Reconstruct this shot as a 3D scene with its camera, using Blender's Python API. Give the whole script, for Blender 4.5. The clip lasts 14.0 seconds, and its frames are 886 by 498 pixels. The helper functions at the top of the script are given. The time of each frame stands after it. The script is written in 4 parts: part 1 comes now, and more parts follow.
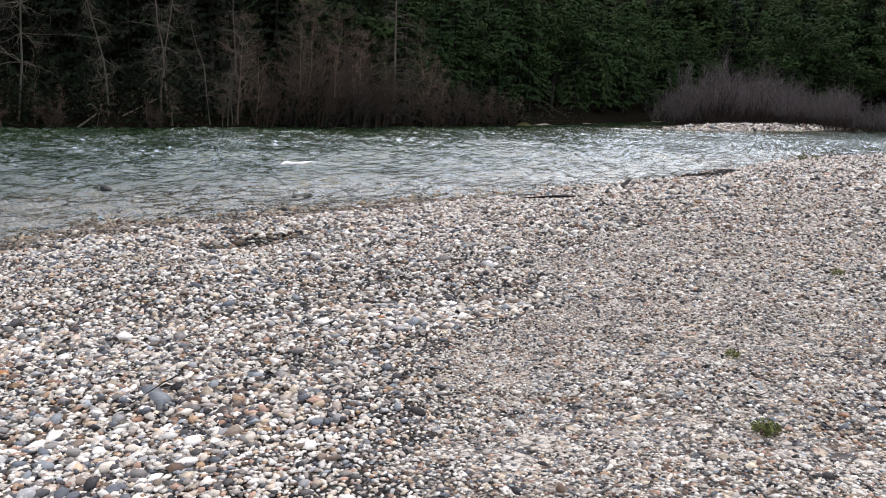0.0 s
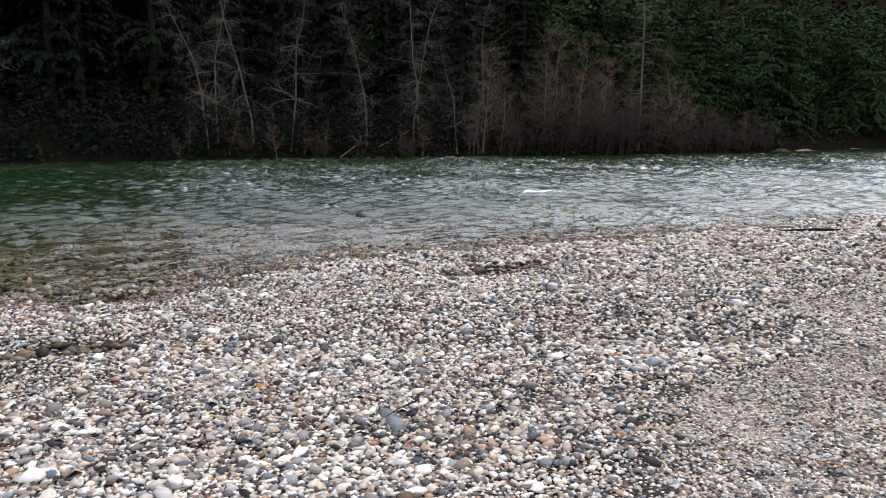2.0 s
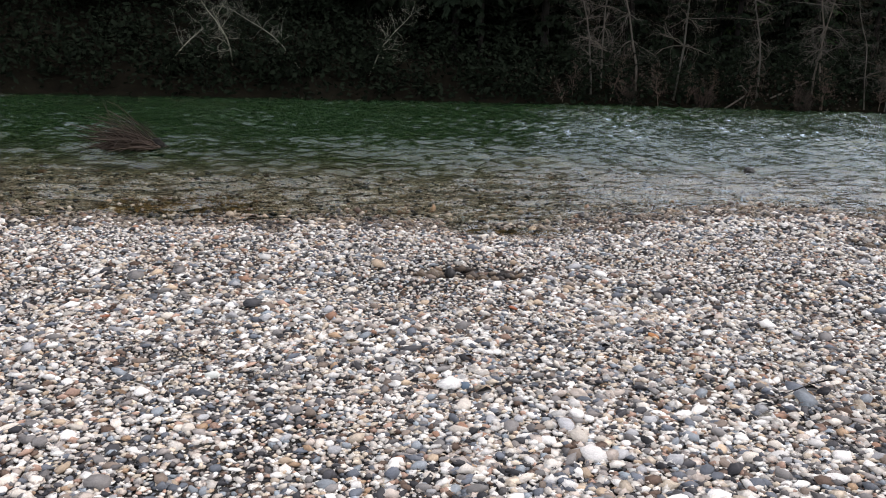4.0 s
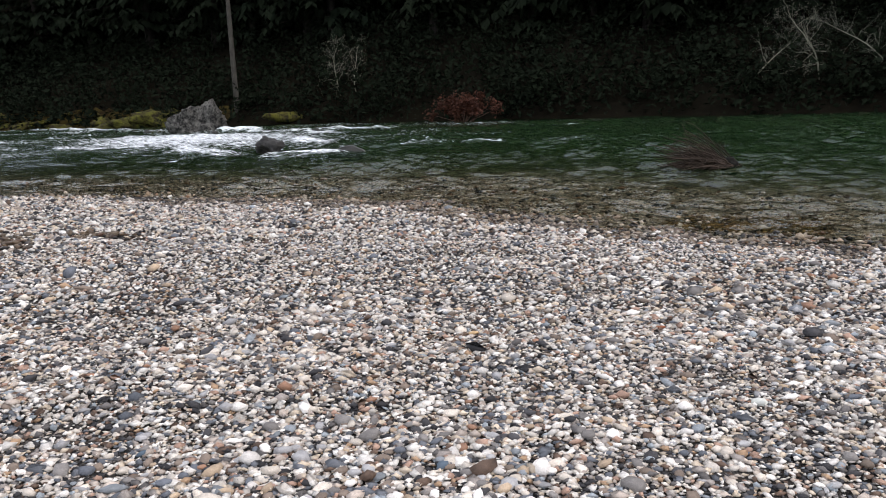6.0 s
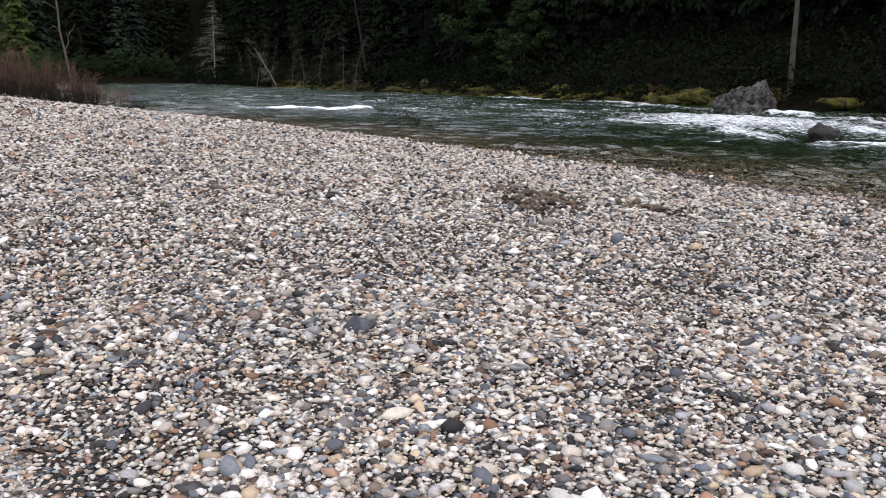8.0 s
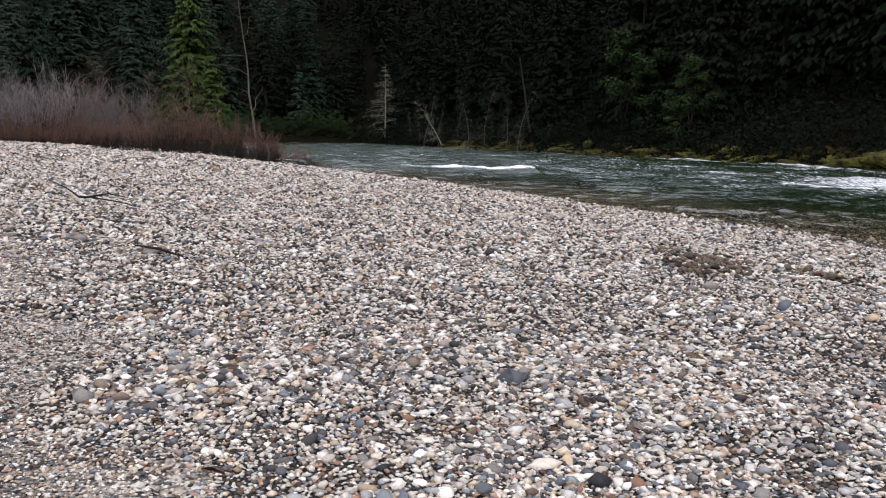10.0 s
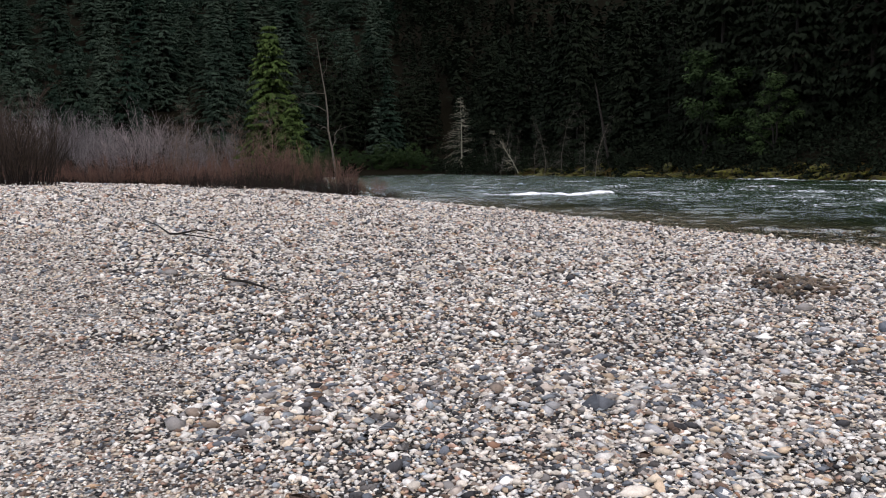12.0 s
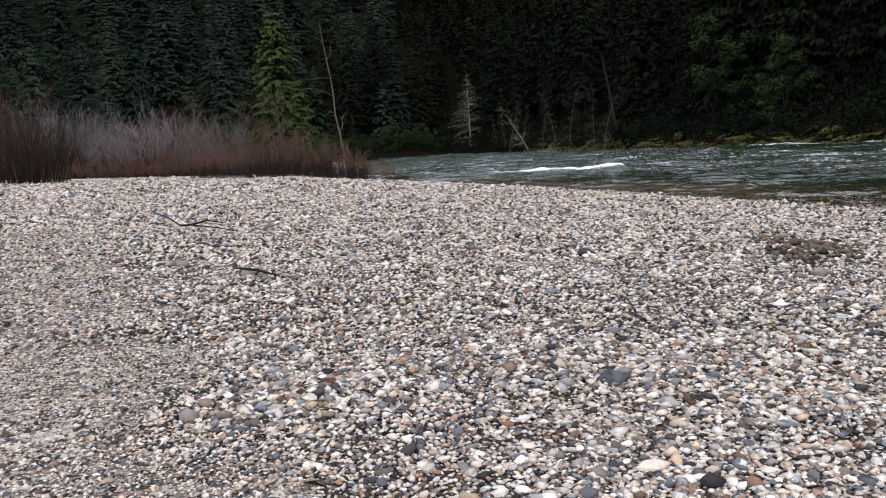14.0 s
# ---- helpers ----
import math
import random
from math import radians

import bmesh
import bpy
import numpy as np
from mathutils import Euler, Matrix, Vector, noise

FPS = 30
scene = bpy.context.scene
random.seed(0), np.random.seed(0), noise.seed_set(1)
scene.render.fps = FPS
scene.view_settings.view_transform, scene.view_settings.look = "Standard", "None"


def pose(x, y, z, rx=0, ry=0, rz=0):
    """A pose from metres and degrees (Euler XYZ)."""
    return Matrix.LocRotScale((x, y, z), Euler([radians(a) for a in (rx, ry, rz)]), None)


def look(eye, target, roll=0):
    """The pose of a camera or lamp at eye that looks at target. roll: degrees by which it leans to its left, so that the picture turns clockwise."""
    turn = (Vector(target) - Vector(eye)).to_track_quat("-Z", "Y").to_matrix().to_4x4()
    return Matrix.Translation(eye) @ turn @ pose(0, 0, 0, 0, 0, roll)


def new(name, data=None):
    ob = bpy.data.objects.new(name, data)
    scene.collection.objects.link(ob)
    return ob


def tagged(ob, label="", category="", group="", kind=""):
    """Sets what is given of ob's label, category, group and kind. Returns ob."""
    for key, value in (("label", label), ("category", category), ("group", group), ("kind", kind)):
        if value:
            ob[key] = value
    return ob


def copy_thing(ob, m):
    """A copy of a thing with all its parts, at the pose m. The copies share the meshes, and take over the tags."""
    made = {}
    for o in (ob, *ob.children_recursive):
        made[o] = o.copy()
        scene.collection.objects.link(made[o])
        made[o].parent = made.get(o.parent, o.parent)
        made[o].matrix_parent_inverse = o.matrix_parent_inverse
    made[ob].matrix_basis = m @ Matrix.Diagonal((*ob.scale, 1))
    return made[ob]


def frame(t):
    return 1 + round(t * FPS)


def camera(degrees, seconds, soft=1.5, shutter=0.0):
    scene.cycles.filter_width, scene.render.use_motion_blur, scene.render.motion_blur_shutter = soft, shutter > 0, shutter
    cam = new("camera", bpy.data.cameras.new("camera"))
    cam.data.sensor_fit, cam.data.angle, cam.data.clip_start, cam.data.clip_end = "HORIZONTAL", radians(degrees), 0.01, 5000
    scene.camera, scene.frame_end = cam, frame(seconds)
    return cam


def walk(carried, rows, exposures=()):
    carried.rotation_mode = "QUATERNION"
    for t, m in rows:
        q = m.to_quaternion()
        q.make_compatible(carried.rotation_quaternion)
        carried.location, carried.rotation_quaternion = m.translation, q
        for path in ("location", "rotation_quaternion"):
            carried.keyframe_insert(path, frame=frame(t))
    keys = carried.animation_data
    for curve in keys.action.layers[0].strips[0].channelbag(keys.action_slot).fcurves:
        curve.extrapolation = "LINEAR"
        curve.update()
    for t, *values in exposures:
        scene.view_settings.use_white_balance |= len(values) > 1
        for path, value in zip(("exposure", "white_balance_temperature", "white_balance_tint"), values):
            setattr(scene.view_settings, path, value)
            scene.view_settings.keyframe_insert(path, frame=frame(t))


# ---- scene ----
cam = camera(56.7, 14.0, soft=1.0)
PATH = [
    (0, (0.487, -0.669, 1.578), (2.1, 0.459, 1.222), 1.4),
    (0.5, (0.587, -0.653, 1.617), (2.137, 0.567, 1.288), 0.8),
    (1, (0.57, -0.606, 1.611), (1.85, 0.895, 1.281), 0.5),
    (1.5, (0.575, -0.611, 1.611), (1.768, 0.967, 1.317), 0.0),
    (2, (0.581, -0.616, 1.608), (1.803, 0.939, 1.309), 0.3),
    (2.2, (0.59, -0.625, 1.609), (1.855, 0.893, 1.299), 0.3),
    (4.3, (0.342, -0.381, 1.574), (0.554, 1.559, 1.136), 0.5),
    (4.5, (0.382, -0.361, 1.574), (0.451, 1.592, 1.149), -0.5),
    (5, (0.439, -0.372, 1.57), (0.168, 1.575, 1.205), -1.6),
    (5.5, (0.446, -0.37, 1.566), (-0.165, 1.502, 1.219), -2.3),
    (6, (0.419, -0.369, 1.553), (-0.447, 1.392, 1.169), -2.2),
    (6.5, (0.363, -0.392, 1.561), (-0.833, 1.158, 1.151), -2.8),
    (7, (0.29, -0.447, 1.572), (-1.078, 0.953, 1.159), -1.6),
    (7.5, (0.203, -0.473, 1.564), (-1.344, 0.724, 1.145), -0.4),
    (8, (0.189, -0.481, 1.568), (-1.538, 0.439, 1.156), 0.3),
    (8.5, (0.259, -0.477, 1.564), (-1.55, 0.297, 1.21), 0.1),
    (8.7, (0.284, -0.486, 1.56), (-1.546, 0.249, 1.226), 0.3),
    (10.8, (0.366, -0.548, 1.578), (-1.554, -0.047, 1.333), -0.8),
    (11, (0.329, -0.543, 1.554), (-1.599, -0.065, 1.32), -1.3),
    (11.5, (0.332, -0.552, 1.545), (-1.614, -0.141, 1.328), -1.8),
    (12, (0.34, -0.544, 1.544), (-1.611, -0.153, 1.343), -1.5),
    (12.5, (0.341, -0.529, 1.547), (-1.609, -0.123, 1.365), -2.3),
    (13, (0.318, -0.513, 1.544), (-1.63, -0.112, 1.334), -3.0),
    (13.5, (0.307, -0.5, 1.541), (-1.643, -0.122, 1.311), -3.7),
    (14, (0.299, -0.496, 1.538), (-1.654, -0.139, 1.29), -4.1),
]
walk(cam, [(t, look(e, p, r)) for t, e, p, r in PATH],
     exposures=[(0.0, 0.82, 6650, 16), (2.2, 0.78, 6650, 16), (4.3, 0.66, 6650, 16), (6.0, 0.53, 6600, 16), (8.5, 0.49, 6600, 17), (11.0, 0.51, 6600, 17), (14.0, 0.51, 6600, 17)])

# ---- light: a bright overcast sky ----
SUN_AZ, SUN_EL = 76.0, 50.0      # degrees clockwise from +y, degrees above the horizon
world = bpy.data.worlds.new("sky")
scene.world = world
world.use_nodes = True
wn = world.node_tree.nodes
sky = wn.new("ShaderNodeTexSky")
sky.sky_type = 'NISHITA'
sky.sun_disc = False
sky.sun_elevation, sky.sun_rotation = radians(SUN_EL), radians(SUN_AZ)
sky.air_density, sky.dust_density, sky.ozone_density = 1.1, 2.0, 2.2
wn["Background"].inputs["Strength"].default_value = 0.15
cloud = wn.new("ShaderNodeMix")      # a thin even cloud cover over the blue
cloud.data_type = 'RGBA'
cloud.inputs[0].default_value = 0.6
cloud.inputs[7].default_value = (9.0, 9.4, 9.9, 1)
world.node_tree.links.new(sky.outputs["Color"], cloud.inputs[6])
world.node_tree.links.new(cloud.outputs[2], wn["Background"].inputs["Color"])
sun_data = bpy.data.lights.new("sun", 'SUN')
sun_data.energy, sun_data.angle, sun_data.color = 0.55, radians(50), (1.0, 0.92, 0.80)
sun = new("sun", sun_data)
sd = Vector((math.sin(radians(SUN_AZ)) * math.cos(radians(SUN_EL)), math.cos(radians(SUN_AZ)) * math.cos(radians(SUN_EL)), math.sin(radians(SUN_EL))))
sun.matrix_world = look(sd * 300, (0, 0, 0))

WATER = -0.75

# ---- node helpers ----
class Mat:
    """A node material with short ways to add nodes."""
    def __init__(self, name, rough=0.8, spec=0.3):
        self.m = bpy.data.materials.new(name)
        self.m.use_nodes = True
        self.t = self.m.node_tree
        self.bsdf = self.t.nodes["Principled BSDF"]
        self.bsdf.inputs["Roughness"].default_value = rough
        self.bsdf.inputs["Specular IOR Level"].default_value = spec

    def node(self, kind):
        return self.t.nodes.new(kind)

    def attribute(self, name):
        n = self.node("ShaderNodeAttribute")
        n.attribute_name = name
        return n.outputs["Fac"]

    def link(self, a, b):
        self.t.links.new(a, b)

    def pos(self):
        return self.node("ShaderNodeNewGeometry").outputs["Position"]

    def island(self):
        return self.node("ShaderNodeNewGeometry").outputs["Random Per Island"]

    def objrand(self):
        return self.node("ShaderNodeObjectInfo").outputs["Random"]

    def scaled(self, vec, sx, sy, sz):
        n = self.node("ShaderNodeMapping")
        n.inputs["Scale"].default_value = (sx, sy, sz)
        self.link(vec, n.inputs["Vector"])
        return n.outputs["Vector"]

    def noise(self, vec, scale, detail=3.0, rough=0.55):
        n = self.node("ShaderNodeTexNoise")
        n.inputs["Scale"].default_value, n.inputs["Detail"].default_value, n.inputs["Roughness"].default_value = scale, detail, rough
        self.link(vec, n.inputs["Vector"])
        return n.outputs["Fac"]

    def voronoi(self, vec, scale, feature='F1', rand=1.0):
        n = self.node("ShaderNodeTexVoronoi")
        n.feature = feature
        n.inputs["Scale"].default_value, n.inputs["Randomness"].default_value = scale, rand
        self.link(vec, n.inputs["Vector"])
        return n

    def ramp(self, fac, stops, mode='LINEAR'):
        n = self.node("ShaderNodeValToRGB")
        n.color_ramp.interpolation = mode
        while len(n.color_ramp.elements) < len(stops):
            n.color_ramp.elements.new(0.5)
        for e, (p, c) in zip(n.color_ramp.elements, stops):
            e.position = p
            e.color = (*c, 1) if len(c) == 3 else c
        self.link(fac, n.inputs["Fac"])
        return n.outputs["Color"]

    def mix(self, fac, a, b, blend='MIX'):
        n = self.node("ShaderNodeMix")
        n.data_type, n.blend_type = 'RGBA', blend
        for sock, v in ((n.inputs[0], fac), (n.inputs[6], a), (n.inputs[7], b)):
            if isinstance(v, (int, float)):
                sock.default_value = v
            elif isinstance(v, tuple):
                sock.default_value = (*v, 1)
            else:
                self.link(v, sock)
        return n.outputs[2]

    def math(self, op, a, b=0.0, c=0.0):
        n = self.node("ShaderNodeMath")
        n.operation = op
        for sock, v in zip(n.inputs, (a, b, c)):
            if isinstance(v, (int, float)):
                sock.default_value = v
            else:
                self.link(v, sock)
        return n.outputs[0]

    def bump(self, height, strength=0.5, dist=0.02, normal=None):
        n = self.node("ShaderNodeBump")
        n.inputs["Strength"].default_value, n.inputs["Distance"].default_value = strength, dist
        self.link(height, n.inputs["Height"])
        if normal is not None:
            self.link(normal, n.inputs["Normal"])
        return n.outputs["Normal"]

    def node_out(self, v):
        s = self.node("ShaderNodeSeparateColor")
        self.link(v.outputs["Color"], s.inputs[0])
        return s.outputs[0]

    def color(self, c):
        self.link(c, self.bsdf.inputs["Base Color"])
        return self


G = lambda v: (v, v, v)
STONES = [(0.00, (0.64, 0.585, 0.51)), (0.18, (0.52, 0.44, 0.37)), (0.27, (0.72, 0.685, 0.625)), (0.46, (0.31, 0.275, 0.245)),
          (0.53, (0.125, 0.115, 0.108)), (0.595, (0.13, 0.14, 0.155)), (0.665, (0.43, 0.28, 0.205)), (0.71, (0.035, 0.034, 0.036)),
          (0.80, (0.60, 0.50, 0.38)), (0.89, (0.13, 0.085, 0.06)), (0.95, (0.30, 0.335, 0.355)), (0.982, (0.42, 0.28, 0.17))]


# larger, flatter stones: more slate, brown and blue grey
SLATES = [(0.00, (0.21, 0.195, 0.18)), (0.14, (0.125, 0.137, 0.155)), (0.23, (0.78, 0.74, 0.68)), (0.46, (0.20, 0.155, 0.12)), (0.55, (0.64, 0.57, 0.48)),
          (0.71, (0.06, 0.058, 0.06)), (0.78, (0.36, 0.355, 0.35)), (0.87, (0.50, 0.38, 0.26)), (0.93, (0.24, 0.262, 0.275)), (0.975, (0.34, 0.19, 0.12))]


def stone_material(name, source, wet=False, tones=STONES):
    m = Mat(name, 0.5 if wet else 0.72, 0.3)
    p = m.pos()
    rnd = m.island() if source == "island" else m.objrand()
    base = m.ramp(rnd, tones, 'CONSTANT')
    second = m.math('FRACT', m.math('MULTIPLY', rnd, 37.7))
    base = m.mix(1.0, base, m.ramp(second, [(0, G(0.72)), (1, G(1.22))]), 'MULTIPLY')
    grain = m.noise(p, 140, 4, 0.7)
    base = m.mix(1.0, base, m.ramp(grain, [(0.3, G(0.78)), (0.7, G(1.16))]), 'MULTIPLY')
    veins = m.noise(m.scaled(p, 1, 1, 3), 34, 2)
    base = m.mix(0.35, base, m.ramp(veins, [(0.42, G(0.7)), (0.6, G(1.1))]), 'MULTIPLY')
    if wet:
        base = m.mix(1.0, base, wet, 'MULTIPLY')
    m.color(base)
    m.link(m.bump(grain, 0.25, 0.004), m.bsdf.inputs["Normal"])
    return m.m


def gravel_material(name, wet=False, sizes=(11.0, 30.0, 75.0), tone=0.82):
    m = Mat(name, 0.85, 0.2)
    p = m.pos()
    flat = m.scaled(p, 1, 1, 0.3)
    layers = []
    for scale in sizes:
        v = m.voronoi(flat, scale)
        c = m.ramp(m.node_out(v), STONES, 'CONSTANT')
        d = m.voronoi(flat, scale, 'DISTANCE_TO_EDGE').outputs["Distance"]
        layers.append((c, d))
    pick = m.ramp(m.noise(p, 7, 3, 0.6), [(0.46, G(0)), (0.54, G(1))])
    col = m.mix(pick, layers[1][0], layers[0][0])
    dist = m.mix(pick, m.math('MULTIPLY', layers[1][1], 2.4), layers[0][1])
    fine = m.ramp(m.noise(p, 1.1, 4, 0.6), [(0.50, G(0)), (0.62, G(0.75))])
    col = m.mix(fine, col, layers[2][0])
    # crevice shade between the drawn stones is put into the colour
    gap = m.ramp(dist, [(0.0, G(0.10)), (0.12, G(0.75)), (0.3, G(1.0))])
    col = m.mix(0.95, col, gap, 'MULTIPLY')
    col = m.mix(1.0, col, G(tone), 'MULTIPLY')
    stain = m.noise(p, 0.35, 4, 0.6)
    col = m.mix(0.5, col, m.ramp(stain, [(0.35, (0.80, 0.78, 0.75)), (0.65, (1.05, 1.03, 1.0))]), 'MULTIPLY')
    if wet:
        deep = m.node("ShaderNodeSeparateXYZ")
        m.link(p, deep.inputs[0])
        algae = m.ramp(m.math('MULTIPLY_ADD', deep.outputs[2], -1.3, -0.93), [(0.0, (0.92, 0.86, 0.78)), (0.35, (0.66, 0.62, 0.48)), (1.0, (0.24, 0.36, 0.09))])
        weed_f = m.math('ADD', m.attribute("algae"), m.math('MULTIPLY_ADD', m.noise(p, 1.6, 4, 0.65), 0.9, -0.45))
        patch = m.ramp(weed_f, [(0.35, (1, 1, 1)), (0.6, (0.50, 0.36, 0.14))])
        algae = m.mix(1.0, algae, patch, 'MULTIPLY')
        col = m.mix(1.0, col, algae, 'MULTIPLY')
    m.color(col)
    m.link(m.bump(dist, 0.8, 0.03), m.bsdf.inputs["Normal"])
    return m.m


def simple_material(name, dark, light, scale=6.0, rough=0.85, per="noise", bump=0.4, dist=0.02, spec=0.2, stretch=(1, 1, 1), vary=0.2, span=(0.3, 0.7)):
    """Two tones broken up by noise at two scales, varied by island or object."""
    m = Mat(name, rough, spec)
    p = m.scaled(m.pos(), *stretch)
    n1, n2 = m.noise(p, scale, 4, 0.65), m.noise(p, scale * 7, 3, 0.6)
    fac = m.math('ADD', m.math('MULTIPLY', n1, 0.7), m.math('MULTIPLY', n2, 0.3))
    if per == "island":
        fac = m.math('ADD', m.math('MULTIPLY', fac, 0.7), m.math('MULTIPLY', m.island(), 0.3))
    col = m.ramp(fac, [(span[0], dark), (span[1], light)])
    shift = m.ramp(m.objrand(), [(0, (1 - vary, 1 - 0.8 * vary, 1 - vary)), (1, (1 + vary, 1 + 0.7 * vary, 1 + 0.3 * vary))])
    col = m.mix(1.0, col, shift, 'MULTIPLY')
    m.color(col)
    if bump:
        m.link(m.bump(fac, bump, dist), m.bsdf.inputs["Normal"])
    return m.m


def water_material():
    m = Mat("river_water")
    t = m.t
    p = m.pos()
    n1 = m.noise(m.scaled(p, 1.0, 1.2, 1), 3.4, 2, 0.5)
    n2 = m.noise(m.scaled(p, 1.0, 1.2, 1), 9.0, 2, 0.5)
    chop_f, foam_f, depth_f = m.attribute("chop"), m.attribute("foam"), m.attribute("depth")
    h = m.math('ADD', m.math('MULTIPLY', n1, 0.9), m.math('MULTIPLY', n2, 0.30))
    h = m.math('MULTIPLY', h, chop_f)
    nrm = m.bump(h, 1.0, 0.09)
    fres = m.node("ShaderNodeFresnel")
    fres.inputs["IOR"].default_value = 1.33
    m.link(nrm, fres.inputs["Normal"])
    gloss = m.node("ShaderNodeBsdfGlossy")
    gloss.inputs["Roughness"].default_value = 0.04
    # the reflected sky's blue is put into the gloss colour
    gloss.inputs["Color"].default_value = (0.91, 0.975, 1.0, 1)
    m.link(nrm, gloss.inputs["Normal"])
    clear = m.node("ShaderNodeBsdfTransparent")
    clear.inputs["Color"].default_value = (0.92, 0.94, 0.87, 1)
    murk = m.node("ShaderNodeBsdfDiffuse")
    murk.inputs["Color"].default_value = (0.012, 0.030, 0.012, 1)
    body = m.node("ShaderNodeMixShader")
    m.link(m.ramp(depth_f, [(0.0, G(0.0)), (0.14, G(0.10)), (0.45, G(0.6)), (0.85, G(0.97))]), body.inputs[0])
    m.link(clear.outputs[0], body.inputs[1])
    m.link(murk.outputs[0], body.inputs[2])
    wet = m.node("ShaderNodeMixShader")
    m.link(fres.outputs[0], wet.inputs[0])
    m.link(body.outputs[0], wet.inputs[1])
    m.link(gloss.outputs[0], wet.inputs[2])
    white = m.bsdf
    white.inputs["Base Color"].default_value = (0.80, 0.84, 0.86, 1)
    white.inputs["Roughness"].default_value = 0.5
    f1 = m.noise(m.scaled(p, 0.8, 2.2, 1), 3.4, 6, 0.75)
    f2 = m.math('SUBTRACT', m.math('ADD', foam_f, m.math('MULTIPLY', f1, 1.6)), 1.30)
    mask = m.ramp(f2, [(0.0, G(0)), (0.35, G(1))])
    full = m.node("ShaderNodeMixShader")
    m.link(mask, full.inputs[0])
    m.link(wet.outputs[0], full.inputs[1])
    m.link(white.outputs[0], full.inputs[2])
    m.link(full.outputs[0], t.nodes["Material Output"].inputs["Surface"])
    return m.m


M_STONE = stone_material("river_stone", "island")
M_STONE_ONE = stone_material("river_stone_single", "object", False, SLATES)
M_SLATE = stone_material("flat_river_stone", "island", False, SLATES)
M_STONE_WET = stone_material("wet_river_stone", "island", (0.62, 0.55, 0.45))
M_STONE_EDGE = stone_material("wet_edge_stone", "island", (0.40, 0.36, 0.31))
M_STONE_DAMP = stone_material("damp_brown_stone", "island", (0.20, 0.160, 0.12))
M_GRAVEL = gravel_material("gravel", False, (11.0, 30.0, 75.0), 0.78)
M_BED = gravel_material("river_bed_gravel", True)
# gravel toned far down: shade in the gaps under the stones, as colour
M_GRIT_SHADE = gravel_material("grit_with_gap_shade", False, (40.0, 70.0, 100.0), 0.11)
M_GRAVEL_COARSE = gravel_material("coarse_gravel", False, (5.5, 8.0, 16.0), 0.55)
# floor far darker than litter: the trees' shade is put into the colour
M_FLOOR_SHADED = simple_material("shaded_forest_floor", (0.005, 0.0047, 0.0038), (0.011, 0.010, 0.007), 1.5, 0.95, bump=0.8, dist=0.15, spec=0.0)
M_WATER = water_material()
M_BARK_GREY = simple_material("pale_grey_bark", (0.034, 0.030, 0.025), (0.125, 0.112, 0.096), 5.0, 0.9, stretch=(1, 1, 0.4))
M_LICHEN = simple_material("lichen_hung_bark", (0.09, 0.09, 0.07), (0.34, 0.33, 0.27), 5.0, 0.95)
# bark near black: shade of the wooded bank is in the colour
M_BARK_DARK = simple_material("dark_shaded_bark", (0.006, 0.0053, 0.0046), (0.016, 0.0135, 0.0115), 6.0, 0.9, stretch=(1, 1, 0.2), bump=0.8)
M_TWIG_BROWN = simple_material("brown_twigs", (0.055, 0.040, 0.032), (0.175, 0.125, 0.10), 3.0, 0.9, "island")
M_TWIG_DARK = simple_material("dark_brown_twigs", (0.020, 0.015, 0.012), (0.068, 0.050, 0.039), 3.0, 0.9, "island")
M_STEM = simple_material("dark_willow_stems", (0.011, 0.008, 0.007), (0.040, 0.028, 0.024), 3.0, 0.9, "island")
M_TWIG_RED = simple_material("red_brown_twigs", (0.070, 0.039, 0.032), (0.185, 0.108, 0.086), 3.0, 0.85, "island")
M_TWIG_PURPLE = simple_material("purple_grey_twigs", (0.100, 0.087, 0.093), (0.265, 0.232, 0.246), 3.0, 0.9, "island")
M_TWIG_MAUVE = simple_material("dusky_purple_twigs", (0.048, 0.040, 0.042), (0.135, 0.113, 0.118), 3.0, 0.9, "island")
# near black needles carry the far bank's shade in their colour
M_NEEDLE_SHADED = simple_material("shaded_fir_needles", (0.0055, 0.0075, 0.0055), (0.011, 0.0165, 0.0095), 0.8, 0.85, "noise", bump=0, spec=0.02)
# brighter copy: open light put into the colour for firs upstream
M_NEEDLE_LIT = simple_material("lit_fir_needles", (0.010, 0.021, 0.0095), (0.037, 0.062, 0.027), 0.9, 0.85, "island", bump=0, spec=0.02, vary=0.3)
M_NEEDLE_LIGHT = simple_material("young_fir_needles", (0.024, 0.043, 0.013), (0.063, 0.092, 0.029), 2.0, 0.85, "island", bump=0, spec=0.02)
# bluer than the nearer firs: the haze of distance is put into the colour
M_FOREST_HAZED = simple_material("hazed_distant_conifers", (0.009, 0.0165, 0.0145), (0.036, 0.056, 0.046), 0.25, 0.85, "noise", bump=0, spec=0.02, vary=0.55)
M_LEAF = simple_material("evergreen_leaves", (0.008, 0.016, 0.0065), (0.037, 0.061, 0.023), 0.7, 0.8, "noise", bump=0, spec=0.04)
M_LEAF_RED = simple_material("rust_red_leaves", (0.028, 0.010, 0.006), (0.100, 0.034, 0.019), 3.0, 0.8, "island", bump=0)
M_ROCK = simple_material("grey_boulder", (0.009, 0.009, 0.009), (0.175, 0.17, 0.162), 3.0, 0.85, bump=1.0, dist=0.3, span=(0.42, 0.62))
M_ROCK_WET = simple_material("wet_dark_rock", (0.005, 0.005, 0.005), (0.036, 0.033, 0.03), 4.5, 0.6, bump=0.8, dist=0.08, spec=0.5)
